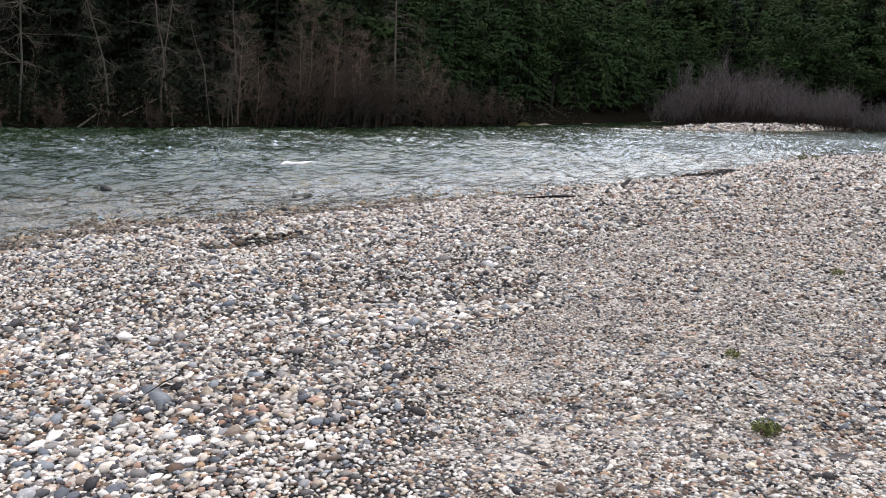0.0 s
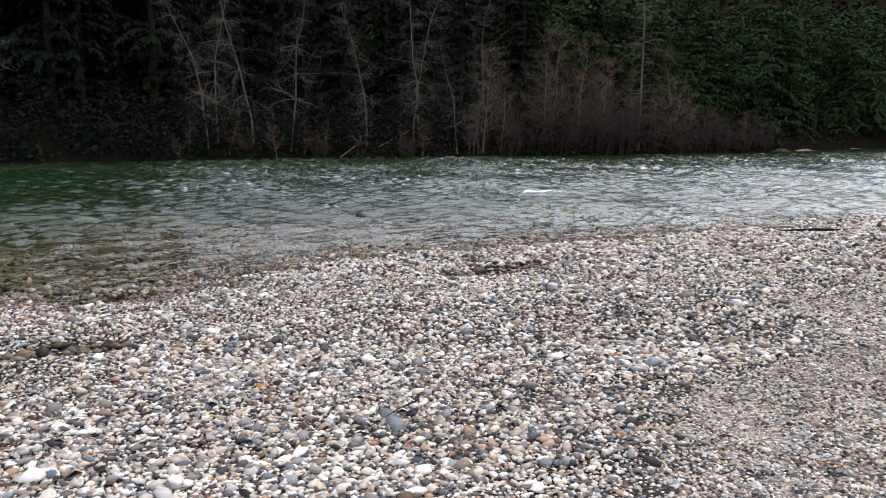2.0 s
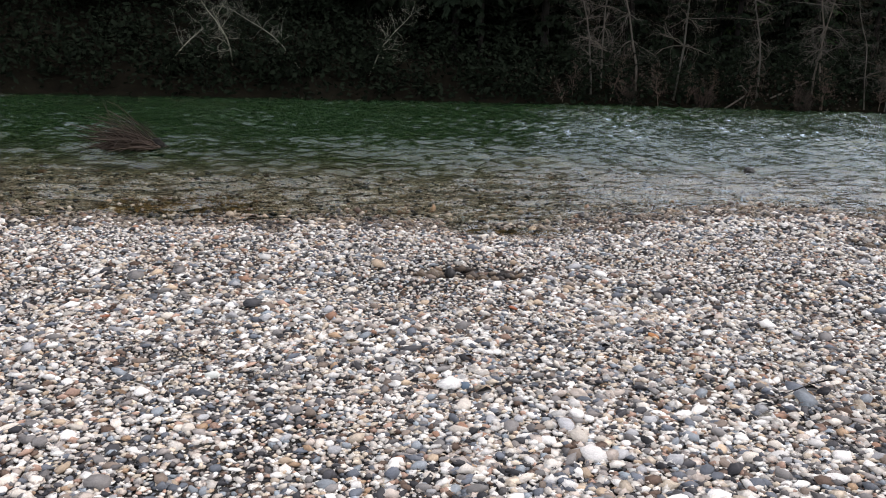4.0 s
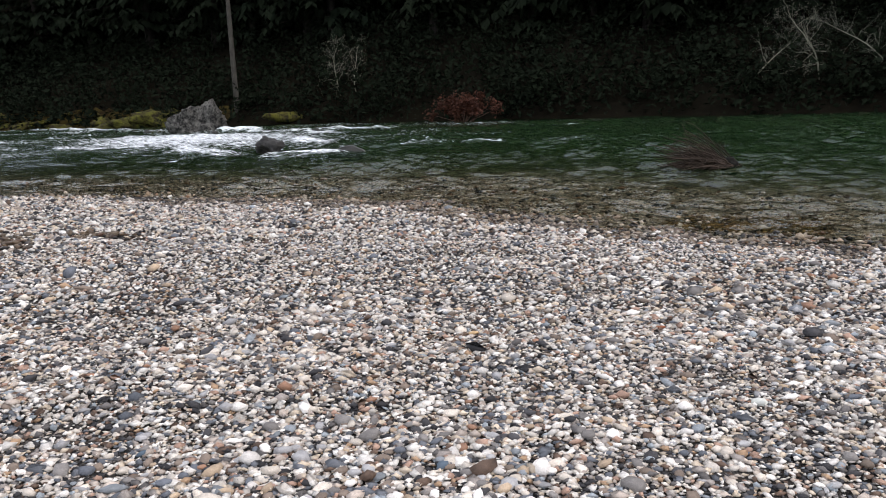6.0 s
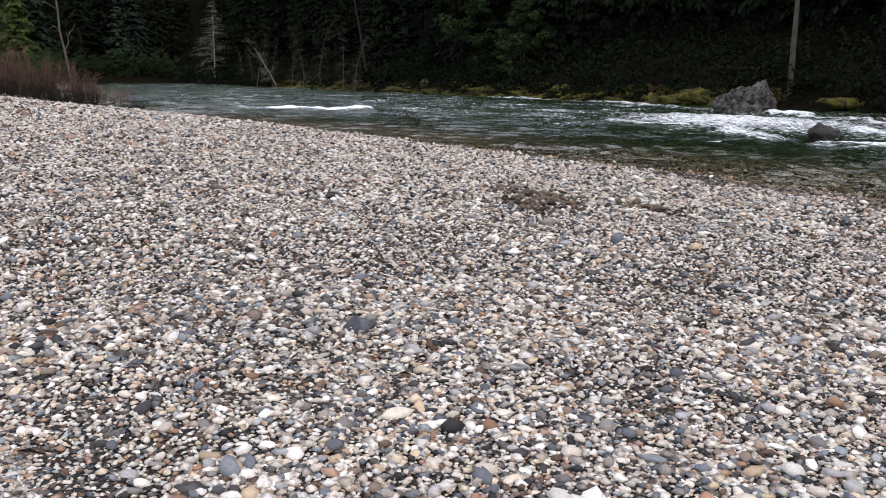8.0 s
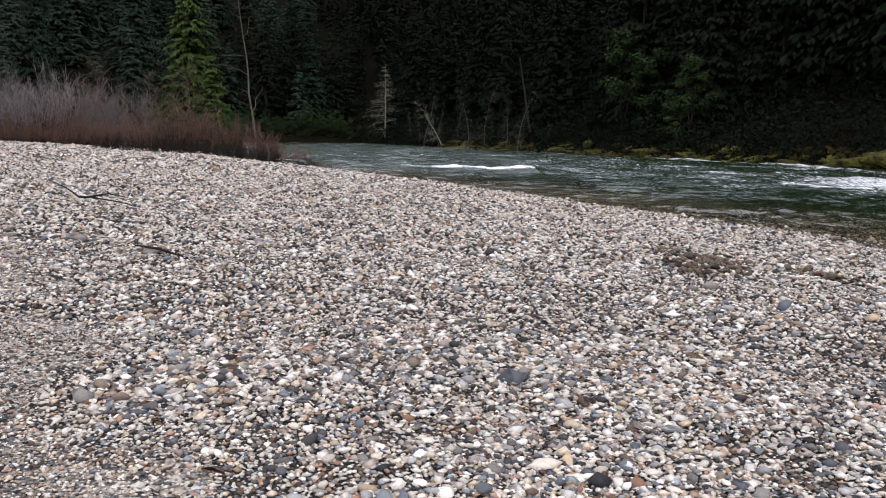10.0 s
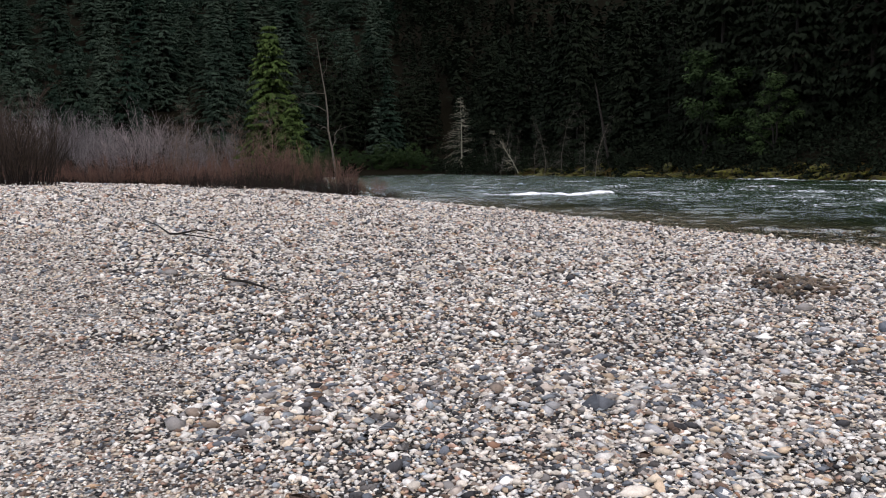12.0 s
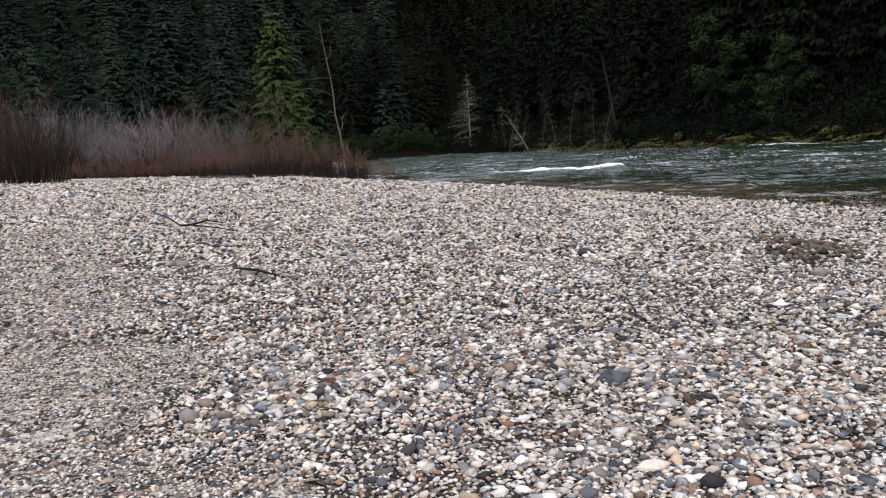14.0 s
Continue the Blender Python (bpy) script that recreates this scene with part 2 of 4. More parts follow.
M_MOSS = simple_material("mossy_rock", (0.018, 0.014, 0.009), (0.100, 0.100, 0.016), 2.2, 0.95, bump=1.0, dist=0.1, span=(0.42, 0.62))
M_LITTER = simple_material("mossy_leaf_litter", (0.019, 0.014, 0.009), (0.068, 0.054, 0.016), 1.3, 0.95, bump=1.0, dist=0.15, span=(0.4, 0.66), spec=0.0)
M_DRIFT = simple_material("weathered_driftwood", (0.026, 0.022, 0.019), (0.085, 0.072, 0.060), 9.0, 0.9, stretch=(1, 1, 0.4))
M_TRUNK = simple_material("grey_fir_trunk", (0.025, 0.022, 0.019), (0.10, 0.09, 0.078), 6.0, 0.9, stretch=(1, 1, 0.2), bump=0.8)
M_WEED = simple_material("small_green_weed", (0.07, 0.085, 0.025), (0.19, 0.20, 0.07), 9.0, 0.8, "island", bump=0)

# ---- mesh helpers ----


def mesh_np(name, verts, polys, mats, smooth=True, slots=None):
    """A mesh from arrays: verts (n, 3), polys (m, k)."""
    verts, polys = np.asarray(verts, dtype=np.float32), np.asarray(polys, dtype=np.int32)
    me = bpy.data.meshes.new(name)
    me.vertices.add(len(verts))
    me.vertices.foreach_set("co", verts.ravel())
    k = polys.shape[1]
    me.loops.add(polys.size)
    me.loops.foreach_set("vertex_index", polys.ravel())
    me.polygons.add(len(polys))
    me.polygons.foreach_set("loop_start", np.arange(0, polys.size, k, dtype=np.int32))
    for m in mats:
        me.materials.append(m)
    if slots is not None:
        me.polygons.foreach_set("material_index", np.asarray(slots, dtype=np.int32))
    me.polygons.foreach_set("use_smooth", np.full(len(polys), smooth, dtype=bool))
    me.update(calc_edges=True)
    return me


def under(name, me, parent, label=""):
    ob = new(name, me)
    ob.parent = parent
    return tagged(ob, label)


def smoothstep(a, b, v):
    t = np.clip((v - a) / (b - a), 0, 1)
    return t * t * (3 - 2 * t)


WAVE_SETS = {}


def rough2(x, y, size, seed):
    """Smooth random relief, about -1 to 1, with features of that size in metres."""
    if seed not in WAVE_SETS:
        r = np.random.default_rng(seed)
        WAVE_SETS[seed] = [(r.uniform(0, 6.28), r.uniform(0, 6.28), r.uniform(0.6, 1.7)) for _ in range(9)]
    out = np.zeros_like(np.asarray(x, dtype=float) + np.asarray(y, dtype=float))
    for a, ph, f in WAVE_SETS[seed]:
        out += np.sin((x * math.cos(a) + y * math.sin(a)) * f * 6.28 / size + ph)
    return out / 4.2


# ---- the lie of the land ----
NEAR_X = [-600, -420, -255, -200, -150, -130, -100, -88, -73, -64, -58, -52, -40, -28, -20, -14, -7.4, -5, -1.6, 2.4, 4.2, 6.0, 9.3, 13, 18.5, 27.5, 36, 43.5, 52, 62, 75, 110, 300]
NEAR_Y = [34, 28, 15, 10.5, 8.0, 7.2, 4.5, 3, 4, 5.9, 7.4, 8.2, 10.6, 12.2, 13.0, 14.0, 14.4, 13.0, 12.0, 11.7, 10.7, 11.6, 12.2, 11.2, 9.9, 8.3, 8.1, 7.8, 5.5, 0, -10, -40, -160]
FAR_X = [-700, -240, -110, -70, -22, 10, 30, 48, 70, 110, 200, 500]
FAR_Y = [47, 46, 50, 50, 53.5, 53.5, 51.5, 45, 41.5, 43, 46, 60]


def near_shore(x):
    return np.interp(x, NEAR_X, NEAR_Y) + 0.22 * rough2(x, 0 * x, 3.0, 11)


def far_shore(x):
    return np.interp(x, FAR_X, FAR_Y) + 0.8 * rough2(x, 0 * x, 9.0, 12)


PUDDLES = [(8.9, 8.47, 0.75, 0.30, 0.24), (2.45, 7.33, 0.5, 0.22, 0.10), (4.0, 10.9, 0.9, 0.5, 0.10)]


def land(x, y):
    x, y = np.asarray(x, dtype=float), np.asarray(y, dtype=float)
    ns, fs = near_shore(x), far_shore(x)
    top = np.where(y > 0, WATER * np.clip(y, 0, None) / np.maximum(ns, 1.0), -0.052 * y)
    off = ns < 4
    top = np.where(off, WATER + 0.052 * (ns - y), top)
    top = np.minimum(top, 1.6 + 0.004 * np.abs(y))
    bar = top + 0.025 * rough2(x, y, 2.6, 13) * np.clip((ns - y) / 3, 0, 1) + 0.012 * rough2(x, y, 0.9, 14)
    for px, py, rx, ry, d in PUDDLES:
        bar = bar - d * np.exp(-(((x - px) / rx) ** 2 + ((y - py) / ry) ** 2))
    gap = y - ns
    shelf = np.interp(x, [-60, -22, -8, 12, 30], [3.0, 3.5, 5.5, 6.0, 3.0])
    bed = WATER - 0.015 - 0.036 * np.clip(gap, 0, shelf) - 1.5 * (1 - np.exp(-np.clip(gap - shelf, 0, None) / 22)) + 0.022 * rough2(x, y, 2.2, 13)
    bank = fs - y
    bed = np.maximum(bed, WATER - 0.02 - 0.8 * np.clip(bank, 0, None))
    up = y - fs
    hill = WATER + 1.1 * smoothstep(0, 2.2, up) + np.interp(x, [-20, 40], [0.55, 0.20]) * np.clip(up - 2, 0, None) + 0.25 * rough2(x, y, 4.0, 15) * smoothstep(0, 3, up)
    hill = np.minimum(hill, 95 + 6 * rough2(x, y, 90, 16))
    z = np.where(y < ns, bar, np.where(y < fs, bed, hill))
    # a low gravel island upstream
    isle = 1.39 * np.exp(-(((x - 104) / 30) ** 2 + ((y - 25 + 0.13 * (x - 104)) / 9) ** 2)) - 1.2
    z = np.where(y < fs, np.maximum(z, np.minimum(isle, 0.03) + WATER + 0.35), z)
    # a side channel behind the willows downstream
    z = np.where(y < 8, z - 1.9 * smoothstep(-168, -160, x) * (1 - smoothstep(-92, -80, x)), z)
    # the valley's ends
    ends = 0.46 * np.clip(-x - 250, 0, None) + 0.14 * np.clip(x - 190, 0, None)
    ends = np.minimum(ends, 150) * smoothstep(-400, -60, y)
    return z + ends


def coarse(x, y):
    """How coarse the gravel is, 0 to 1: a strip of fine gravel runs along the bar away from the water."""
    top = np.where(x < 0.6, 0.25 * x + 0.1, np.minimum(0.35 + 0.37 * x, 3.7 + 0.02 * x))
    low = np.where(x < 0.6, -40.0, 0.1 * x - 0.6)
    edge = 0.5 * rough2(x, y, 2.5, 51)
    c = smoothstep(-0.5, 0.7, y - top + edge) + 0.45 * smoothstep(-0.3, 0.8, low - y + edge)
    return np.clip(c * (0.82 + 0.25 * rough2(x, y, 3.5, 52)), 0, 1)


def steps(parts):
    """Grid lines from runs of (start, end, step)."""
    out = []
    for a, b, s in parts:
        out += list(np.arange(a, b - 1e-6, s))
    return np.array(out + [parts[-1][1]])


def grid(xs, ys):
    gx, gy = np.meshgrid(xs, ys)
    nx, ny = len(xs), len(ys)
    i = np.arange(nx * ny).reshape(ny, nx)
    q = np.stack([i[:-1, :-1], i[:-1, 1:], i[1:, 1:], i[1:, :-1]], -1).reshape(-1, 4)
    return gx.ravel(), gy.ravel(), q


gx, gy, gq = grid(steps([(-1500, -700, 100), (-700, -240, 20), (-240, -80, 4), (-80, -22, 1.0), (-22, 20, 0.3), (20, 70, 0.8), (70, 220, 5), (220, 700, 30), (700, 1500, 100)]),
                  steps([(-1500, -300, 100), (-300, -60, 20), (-60, -8, 2), (-8, 16, 0.3), (16, 40, 1.0), (40, 60, 0.6), (60, 120, 4), (120, 300, 20), (300, 1500, 100)]))
gz = land(gx, gy)
cx, cy = gx[gq].mean(1), gy[gq].mean(1)
cz = gz[gq].mean(1)
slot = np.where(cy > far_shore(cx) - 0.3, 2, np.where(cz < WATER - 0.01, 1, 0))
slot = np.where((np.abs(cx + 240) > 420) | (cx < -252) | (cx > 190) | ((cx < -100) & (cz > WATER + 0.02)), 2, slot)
spread = np.hypot(cx - 0.4, cy + 0.5)
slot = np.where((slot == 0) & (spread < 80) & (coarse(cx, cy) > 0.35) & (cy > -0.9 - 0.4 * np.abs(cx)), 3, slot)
slot = np.where((slot == 0) & (spread > 24), 4, slot)
slot = np.where((slot == 2) & (cx > -170) & (cx < -45) & (cy < far_shore(cx) + 2.6) & (cy > far_shore(cx) - 3), 5, slot)
ALGAE = [(-0.95, 13.6, 1.5, 1.6), (3.9, 10.75, 1.0, 0.5), (6.9, 12.15, 1.3, 0.5)]
algae = sum(np.exp(-(((gx - ax) / rx) ** 2 + ((gy - ay) / ry) ** 2) ** 2) for ax, ay, rx, ry in ALGAE)
ground = tagged(new("ground", mesh_np("ground", np.stack([gx, gy, gz], -1), gq, [M_GRAVEL, M_BED, M_FLOOR_SHADED, M_GRIT_SHADE, M_GRAVEL_COARSE, M_LITTER], True, slot)),
                "pale gravel bar, river bed and steep wooded valley sides", "ground", kind="structure")
ground.data.attributes.new("algae", 'FLOAT', 'POINT').data.foreach_set("value", algae.astype(np.float32))

# ---- the river ----
FOAM = [(-61.5, 13.8, -57.5, 16.0, 0.35, 0.8), (-57.0, 16.2, -52.5, 19.2, 0.6, 1.15), (-52.6, 18.9, -50.2, 20.3, 0.6, 1.3), (-34, 27.4, -27.7, 28.4, 0.9, 0.75),
        (-27.7, 28.4, -20.5, 24.2, 0.9, 0.75), (-38, 35, -27.5, 37.6, 1.4, 0.75), (-19.0, 25.3, -17.0, 26.2, 0.55, 0.95), (-20.5, 24.3, -17.5, 24.9, 0.3, 0.6), (-24.5, 44.2, -31.5, 43.2, 0.45, 0.9), (-27, 42.6, -33, 41.6, 0.4, 0.8),
        (-37.5, 43.2, -33.5, 42.4, 0.8, 1.0), (-62, 48.5, -47, 44.6, 0.7, 0.8), (-36, 33, -25, 31.6, 1.3, 0.7), (-24, 33, -20.5, 30.5, 1.2, 0.8),
        (-30, 40.5, -24.5, 38.0, 0.8, 0.8), (-79, 47.0, -66, 47.5, 0.7, 0.8),
        (20.2, 20.2, 21.6, 19.2, 0.35, 0.8)]
wx, wy, wq = grid(steps([(-1400, -300, 50), (-300, -100, 5), (-100, -66, 0.36), (-66, -30, 0.24), (-30, -12, 0.125), (-12, 32, 0.09), (32, 44, 0.125), (44, 80, 0.25), (80, 200, 4), (200, 1000, 50)]),
                  steps([(-400, -40, 20), (-40, 6, 1.5), (6, 8.5, 0.3), (8.5, 26, 0.09), (26, 50, 0.17), (50, 54, 0.4), (54, 64, 1.0)]))
depth = np.clip(WATER - land(wx, wy), 0, 2)
rapids = np.exp(-(((wx + 33) / 19) ** 2 + ((wy - 35) / 12) ** 2)) + 0.7 * np.exp(-(((wx + 56) / 9) ** 2 + ((wy - 17) / 5) ** 2))
wave = np.zeros_like(wx)
wr = np.random.default_rng(21)
bends = [rough2(wx, wy, size, 100 + size) for size in (3, 4, 5, 7, 9, 12)]
for k in range(48):
    lam = math.exp(wr.uniform(math.log(0.36), math.log(1.15)))
    a = wr.normal(1.25, 0.7)
    ph = wr.uniform(0, 6.28)
    bend = bends[k % 3 + (3 if lam > 0.9 else 0)]
    crest = np.sin((wx * math.cos(a) * 0.75 + wy * math.sin(a)) * 6.28 / lam + ph + bend * 2.0)
    wave += lam ** 0.95 * (crest + 0.35 * np.cos(2 * np.arcsin(np.clip(crest, -1, 1))))
wave /= np.std(wave)
# longer waves running down the river, below the bend and in the tail of the rapids
runs = np.zeros_like(wx)
for k in range(30):
    lam = math.exp(wr.uniform(math.log(1.1), math.log(3.8)))
    a = wr.normal(-0.65, 0.33)
    ph = wr.uniform(0, 6.28)
    bend = bends[k % 6]
    crest = np.sin((wx * math.cos(a) + wy * math.sin(a)) * 6.28 / lam + ph + bend * 1.5)
    runs += lam ** 0.9 * (crest + 0.4 * np.cos(2 * np.arcsin(np.clip(crest, -1, 1))))
runs /= np.std(runs)
chop = 0.85 + 0.15 * smoothstep(0.02, 0.6, depth)
# thin broken streaks of foam below and beside the rapids
for _ in range(85):
    sx0 = wr.uniform(-92, -14)
    sy0 = wr.uniform(max(17.0, -0.12 * sx0 + 18), 47)
    far = math.hypot(sx0, sy0)
    ln = wr.uniform(1.2, 4.5)
    FOAM.append((sx0, sy0, sx0 + ln * sy0 / far, sy0 - ln * sx0 / far * 0.9, wr.uniform(0.10, 0.28), wr.uniform(0.45, 0.8)))
foam = 0.56 * np.exp(-(((wx + 31) / 13) ** 2 + ((wy - 34 + 0.25 * (wx + 31)) / 7.5) ** 2)) + 0.22 * rapids
foam = np.maximum(foam, np.interp(wx, [-80, -30, -6, 14], [0.38, 0.42, 0.22, -0.1]) * smoothstep(0.25, 0.7, depth) * (1 + 0.35 * rough2(wx, wy, 9.0, 39)))
lift = np.zeros_like(wx)
for x0, y0, x1, y1, w, k in FOAM:
    ux, uy = x1 - x0, y1 - y0
    s = np.clip(((wx - x0) * ux + (wy - y0) * uy) / (ux * ux + uy * uy), 0, 1)
    d = np.hypot(wx - x0 - s * ux, wy - y0 - s * uy + 0.4 * rough2(wx, wy, 2.4, 31) + 0.22 * rough2(wx, wy, 0.8, 34))
    g = k * np.exp(-(d / (1.25 * w)) ** 2) * (0.75 + 0.25 * np.sin(s * 3.14))
    foam = np.maximum(foam, g)
    lift = np.maximum(lift, 0.30 * min(1.0, 1.6 * w) * g)
swell = np.sin((0.35 * wx + wy) * 6.28 / 3.4 + 2.2 * rough2(wx, wy, 8.0, 36)) * (0.5 + 0.5 * rough2(wx, wy, 6.0, 37))
wave = wave * (1 - 0.55 * smoothstep(-12, -40, wx)) + 0.8 * swell * smoothstep(0, -30, wx) + 1.9 * runs * smoothstep(-8, -34, wx)
gust = 0.75 + 0.35 * rough2(wx, wy, 11.0, 35)
wz = WATER + wave * np.interp(wx, [-64, -40, -26, -12, 4, 14], [0.034, 0.024, 0.021, 0.044, 0.050, 0.042]) * chop * gust * (1 + 0.45 * smoothstep(24, 40, wy) * smoothstep(0, 12, wx)) * (0.35 + 0.65 * smoothstep(0.0, 0.12, depth)) * (1 + 0.15 * rapids) + lift * (0.85 + 0.3 * rough2(wx, wy, 2.2, 33)) * smoothstep(0.05, 0.3, depth)
water_mesh = mesh_np("river", np.stack([wx, wy, wz], -1), wq, [M_WATER])
for key, val in (("chop", np.clip(chop * np.interp(wx, [-80, -24, 0], [1.0, 0.55, 1.0]) * (0.78 + 0.6 * rapids + 0.1 * smoothstep(0, -30, wx) + 1.2 * smoothstep(-80, -100, wx)), 0, 3)), ("foam", foam), ("depth", depth / 1.5)):
    at = water_mesh.attributes.new(key, 'FLOAT', 'POINT')
    at.data.foreach_set("value", val.astype(np.float32))
river = tagged(new("river", water_mesh), "clear green rippled river with white rapids", "river", kind="structure")

# ---- plants: skeletons of branches and crowns of small leaves ----


def tubes(segs, sides=3):
    """Tapered limbs from an array of rows (x0, y0, z0, x1, y1, z1, r0, r1)."""
    s = np.asarray(segs, dtype=float)
    a, b, r0, r1 = s[:, 0:3], s[:, 3:6], s[:, 6], s[:, 7]
    d = b - a
    d /= np.linalg.norm(d, axis=1, keepdims=True) + 1e-9
    ref = np.where(np.abs(d[:, 2:3]) > 0.9, np.array([[1.0, 0, 0]]), np.array([[0, 0, 1.0]]))
    u = np.cross(d, ref)
    u /= np.linalg.norm(u, axis=1, keepdims=True)
    v = np.cross(d, u)
    n = len(s)
    rings = []
    for c, r in ((a, r0), (b, r1)):
        for k in range(sides):
            w = 6.2832 * k / sides
            rings.append(c + (u * math.cos(w) + v * math.sin(w)) * r[:, None])
    verts = np.stack(rings, 1).reshape(-1, 3)
    base = np.arange(n)[:, None] * 2 * sides
    quads = np.concatenate([base + np.array([[k, (k + 1) % sides, sides + (k + 1) % sides, sides + k]]) for k in range(sides)])
    return verts, quads


def limb(points, radii, sides=7, seed=1):
    """One connected, slightly uneven round limb through the points."""
    r = np.random.default_rng(seed)
    pts, rad = np.asarray(points, dtype=float), np.asarray(radii, dtype=float)
    n = len(pts)
    d = np.gradient(pts, axis=0)
    d /= np.linalg.norm(d, axis=1, keepdims=True)
    ref = np.array([1.0, 0.1, 0]) if abs(d[:, 0]).mean() < 0.7 else np.array([0, 0.1, 1.0])
    u = np.cross(d, ref)
    u /= np.linalg.norm(u, axis=1, keepdims=True)
    v = np.cross(d, u)
    w = np.arange(sides) * 6.2832 / sides
    k = rad[:, None] * r.uniform(0.86, 1.14, (n, sides))
    ring = pts[:, None] + (u[:, None] * np.cos(w)[None, :, None] + v[:, None] * np.sin(w)[None, :, None]) * k[..., None]
    i = np.arange(n * sides).reshape(n, sides)
    j = np.roll(i, -1, 1)
    quads = np.stack([i[:-1], j[:-1], j[1:], i[1:]], -1).reshape(-1, 4)
    return ring.reshape(-1, 3), quads


def joined(*pieces):
    """Several (verts, quads) as one."""
    vs, qs, n = [], [], 0
    for v, q in pieces:
        vs.append(v)
        qs.append(q + n)
        n += len(v)
    return np.concatenate(vs), np.concatenate(qs)


def grow(segs, p, d, length, r, depth, r_, bend=0.25, up=0.05, fork=3, shrink=0.62, side=0.9):
    """A limb of a few bent pieces, with smaller limbs from its sides and tip."""
    n = 3 if depth > 0 else 2
    step = length / n
    for i in range(n):
        d = d + Vector((r_.gauss(0, bend), r_.gauss(0, bend), r_.gauss(0, bend) + up))
        d.normalize()
        q = p + d * step
        ra, rb = r * (1 - 0.55 * i / n), r * (1 - 0.55 * (i + 1) / n)
        segs.append((*p, *q, max(ra, 0.004), max(rb, 0.003)))
        p = q
        if depth > 0 and (i > 0 or depth < 3):
            for _ in range(max(1, fork - (i == 0))):
                e = d + Vector((r_.gauss(0, side), r_.gauss(0, side), r_.gauss(0.1, side * 0.7)))
                e.normalize()
                grow(segs, p, e, length * shrink * r_.uniform(0.6, 1.1), rb * 0.55, depth - 1, r_, bend, up, fork, shrink, side)


def rooted(name, label, category, group="", kind=""):
    return tagged(new(name), label, category, group, kind)


def leaf_quads(centres, size, r, flat=0.35, out=None, mixed=(0.26, 0.8, 0.45)):
    """Small bent leaf sprays at the centres, lying across the given outward directions."""
    n = len(centres)
    nrm = r.normal(size=(n, 3))
    nrm[:, 2] = np.abs(nrm[:, 2]) + flat
    if out is not None:
        o = out / (np.linalg.norm(out, axis=1, keepdims=True) + 1e-6)
        nrm = nrm * mixed[0] + o * mixed[1] + np.array([0, 0, mixed[2]])
    nrm /= np.linalg.norm(nrm, axis=1, keepdims=True)
    t = np.cross(nrm, r.normal(size=(n, 3)))
    t /= np.linalg.norm(t, axis=1, keepdims=True) + 1e-9
    b = np.cross(nrm, t)
    s = size * r.uniform(0.55, 1.35, (n, 1))
    w = s * r.uniform(0.35, 0.7, (n, 1))
    v = np.stack([centres - t * s, centres + b * w, centres + t * s - nrm * s * 0.3, centres - b * w], 1).reshape(-1, 3)
    return v, np.arange(4 * n).reshape(-1, 4)


def conifer_parts(seed, h, radius, bare=0.1, dense=1.0, leaf=0.42, full=0.8, boughs=(5, 9)):
    """Trunk and crown of a fir: whorls of drooping boughs, each a frond of flat sprays on both sides, uneven, with gaps."""
    r = np.random.default_rng(seed)
    lv = np.linspace(0, 1, 9)
    sway = np.cumsum(r.normal(0, 0.05, (9, 2)), 0) * (h / 18)
    pts = np.column_stack([sway, lv * h])
    rr = h * 0.0125 * (1 - lv) + 0.02
    stem = limb(pts, rr, 7, seed)
    segs, base, way, length = [], [], [], []
    levels = int(h * 1.25)
    for i in range(levels):
        f = bare + (1 - bare) * (i + r.uniform(0, 0.8)) / levels
        if f > 0.99:
            continue
        prof = (1 - f) ** full * (0.5 + 0.5 * min(1, (f - bare) * 7 + 0.35))
        axis = np.array([np.interp(f, lv, pts[:, 0]), np.interp(f, lv, pts[:, 1]), f * h])
        for k in range(int(r.integers(*boughs))):
            ln = radius * prof * r.uniform(0.62, 1.2) + 0.2
            w = r.uniform(0, 6.283)
            droop = r.uniform(0.2, 0.62)
            m = max(2, int(ln / leaf * dense))
            t = np.clip((np.arange(m) + r.uniform(0.1, 0.9, m)) / m, 0.12, 1.0)
            out, across = np.array([math.cos(w), math.sin(w), 0.0]), np.array([-math.sin(w), math.cos(w), 0.0])
            p = axis + out * (ln * t)[:, None] + np.array([0, 0, 1.0]) * (ln * (0.22 * t - droop * t * t))[:, None]
            if ln > 0.8:
                segs.append((*axis, *p[-1], 0.012 * ln + 0.006, 0.006))
            for sign in (-1, 1):
                a = r.uniform(0.45, 1.1, m)[:, None]
                d = out * np.cos(a) + across * sign * np.sin(a)
                d[:, 2] += -0.45 - 1.2 * droop * t + r.normal(0, 0.16, m)
                base.append(p)
                way.append(d)
                length.append(leaf * (1.75 - 0.75 * t) * r.uniform(0.6, 1.25, m))
    base, way, length = np.concatenate(base), np.concatenate(way), np.concatenate(length)[:, None]
    way /= np.linalg.norm(way, axis=1, keepdims=True)
    up = np.array([0, 0, 1.0]) + r.normal(0, 0.14, way.shape)
    side = np.cross(way, up)
    side /= np.linalg.norm(side, axis=1, keepdims=True)
    wide = length * r.uniform(0.22, 0.36, length.shape)
    sag = np.array([0, 0, 1.0]) * length
    v = np.stack([base - way * length * 0.15, base + way * length * 0.5 + side * wide, base + way * length - 0.18 * sag, base + way * length * 0.5 - side * wide], 1)
    return stem, tubes(segs, 3), (v.reshape(-1, 3), np.arange(4 * len(base)).reshape(-1, 4))


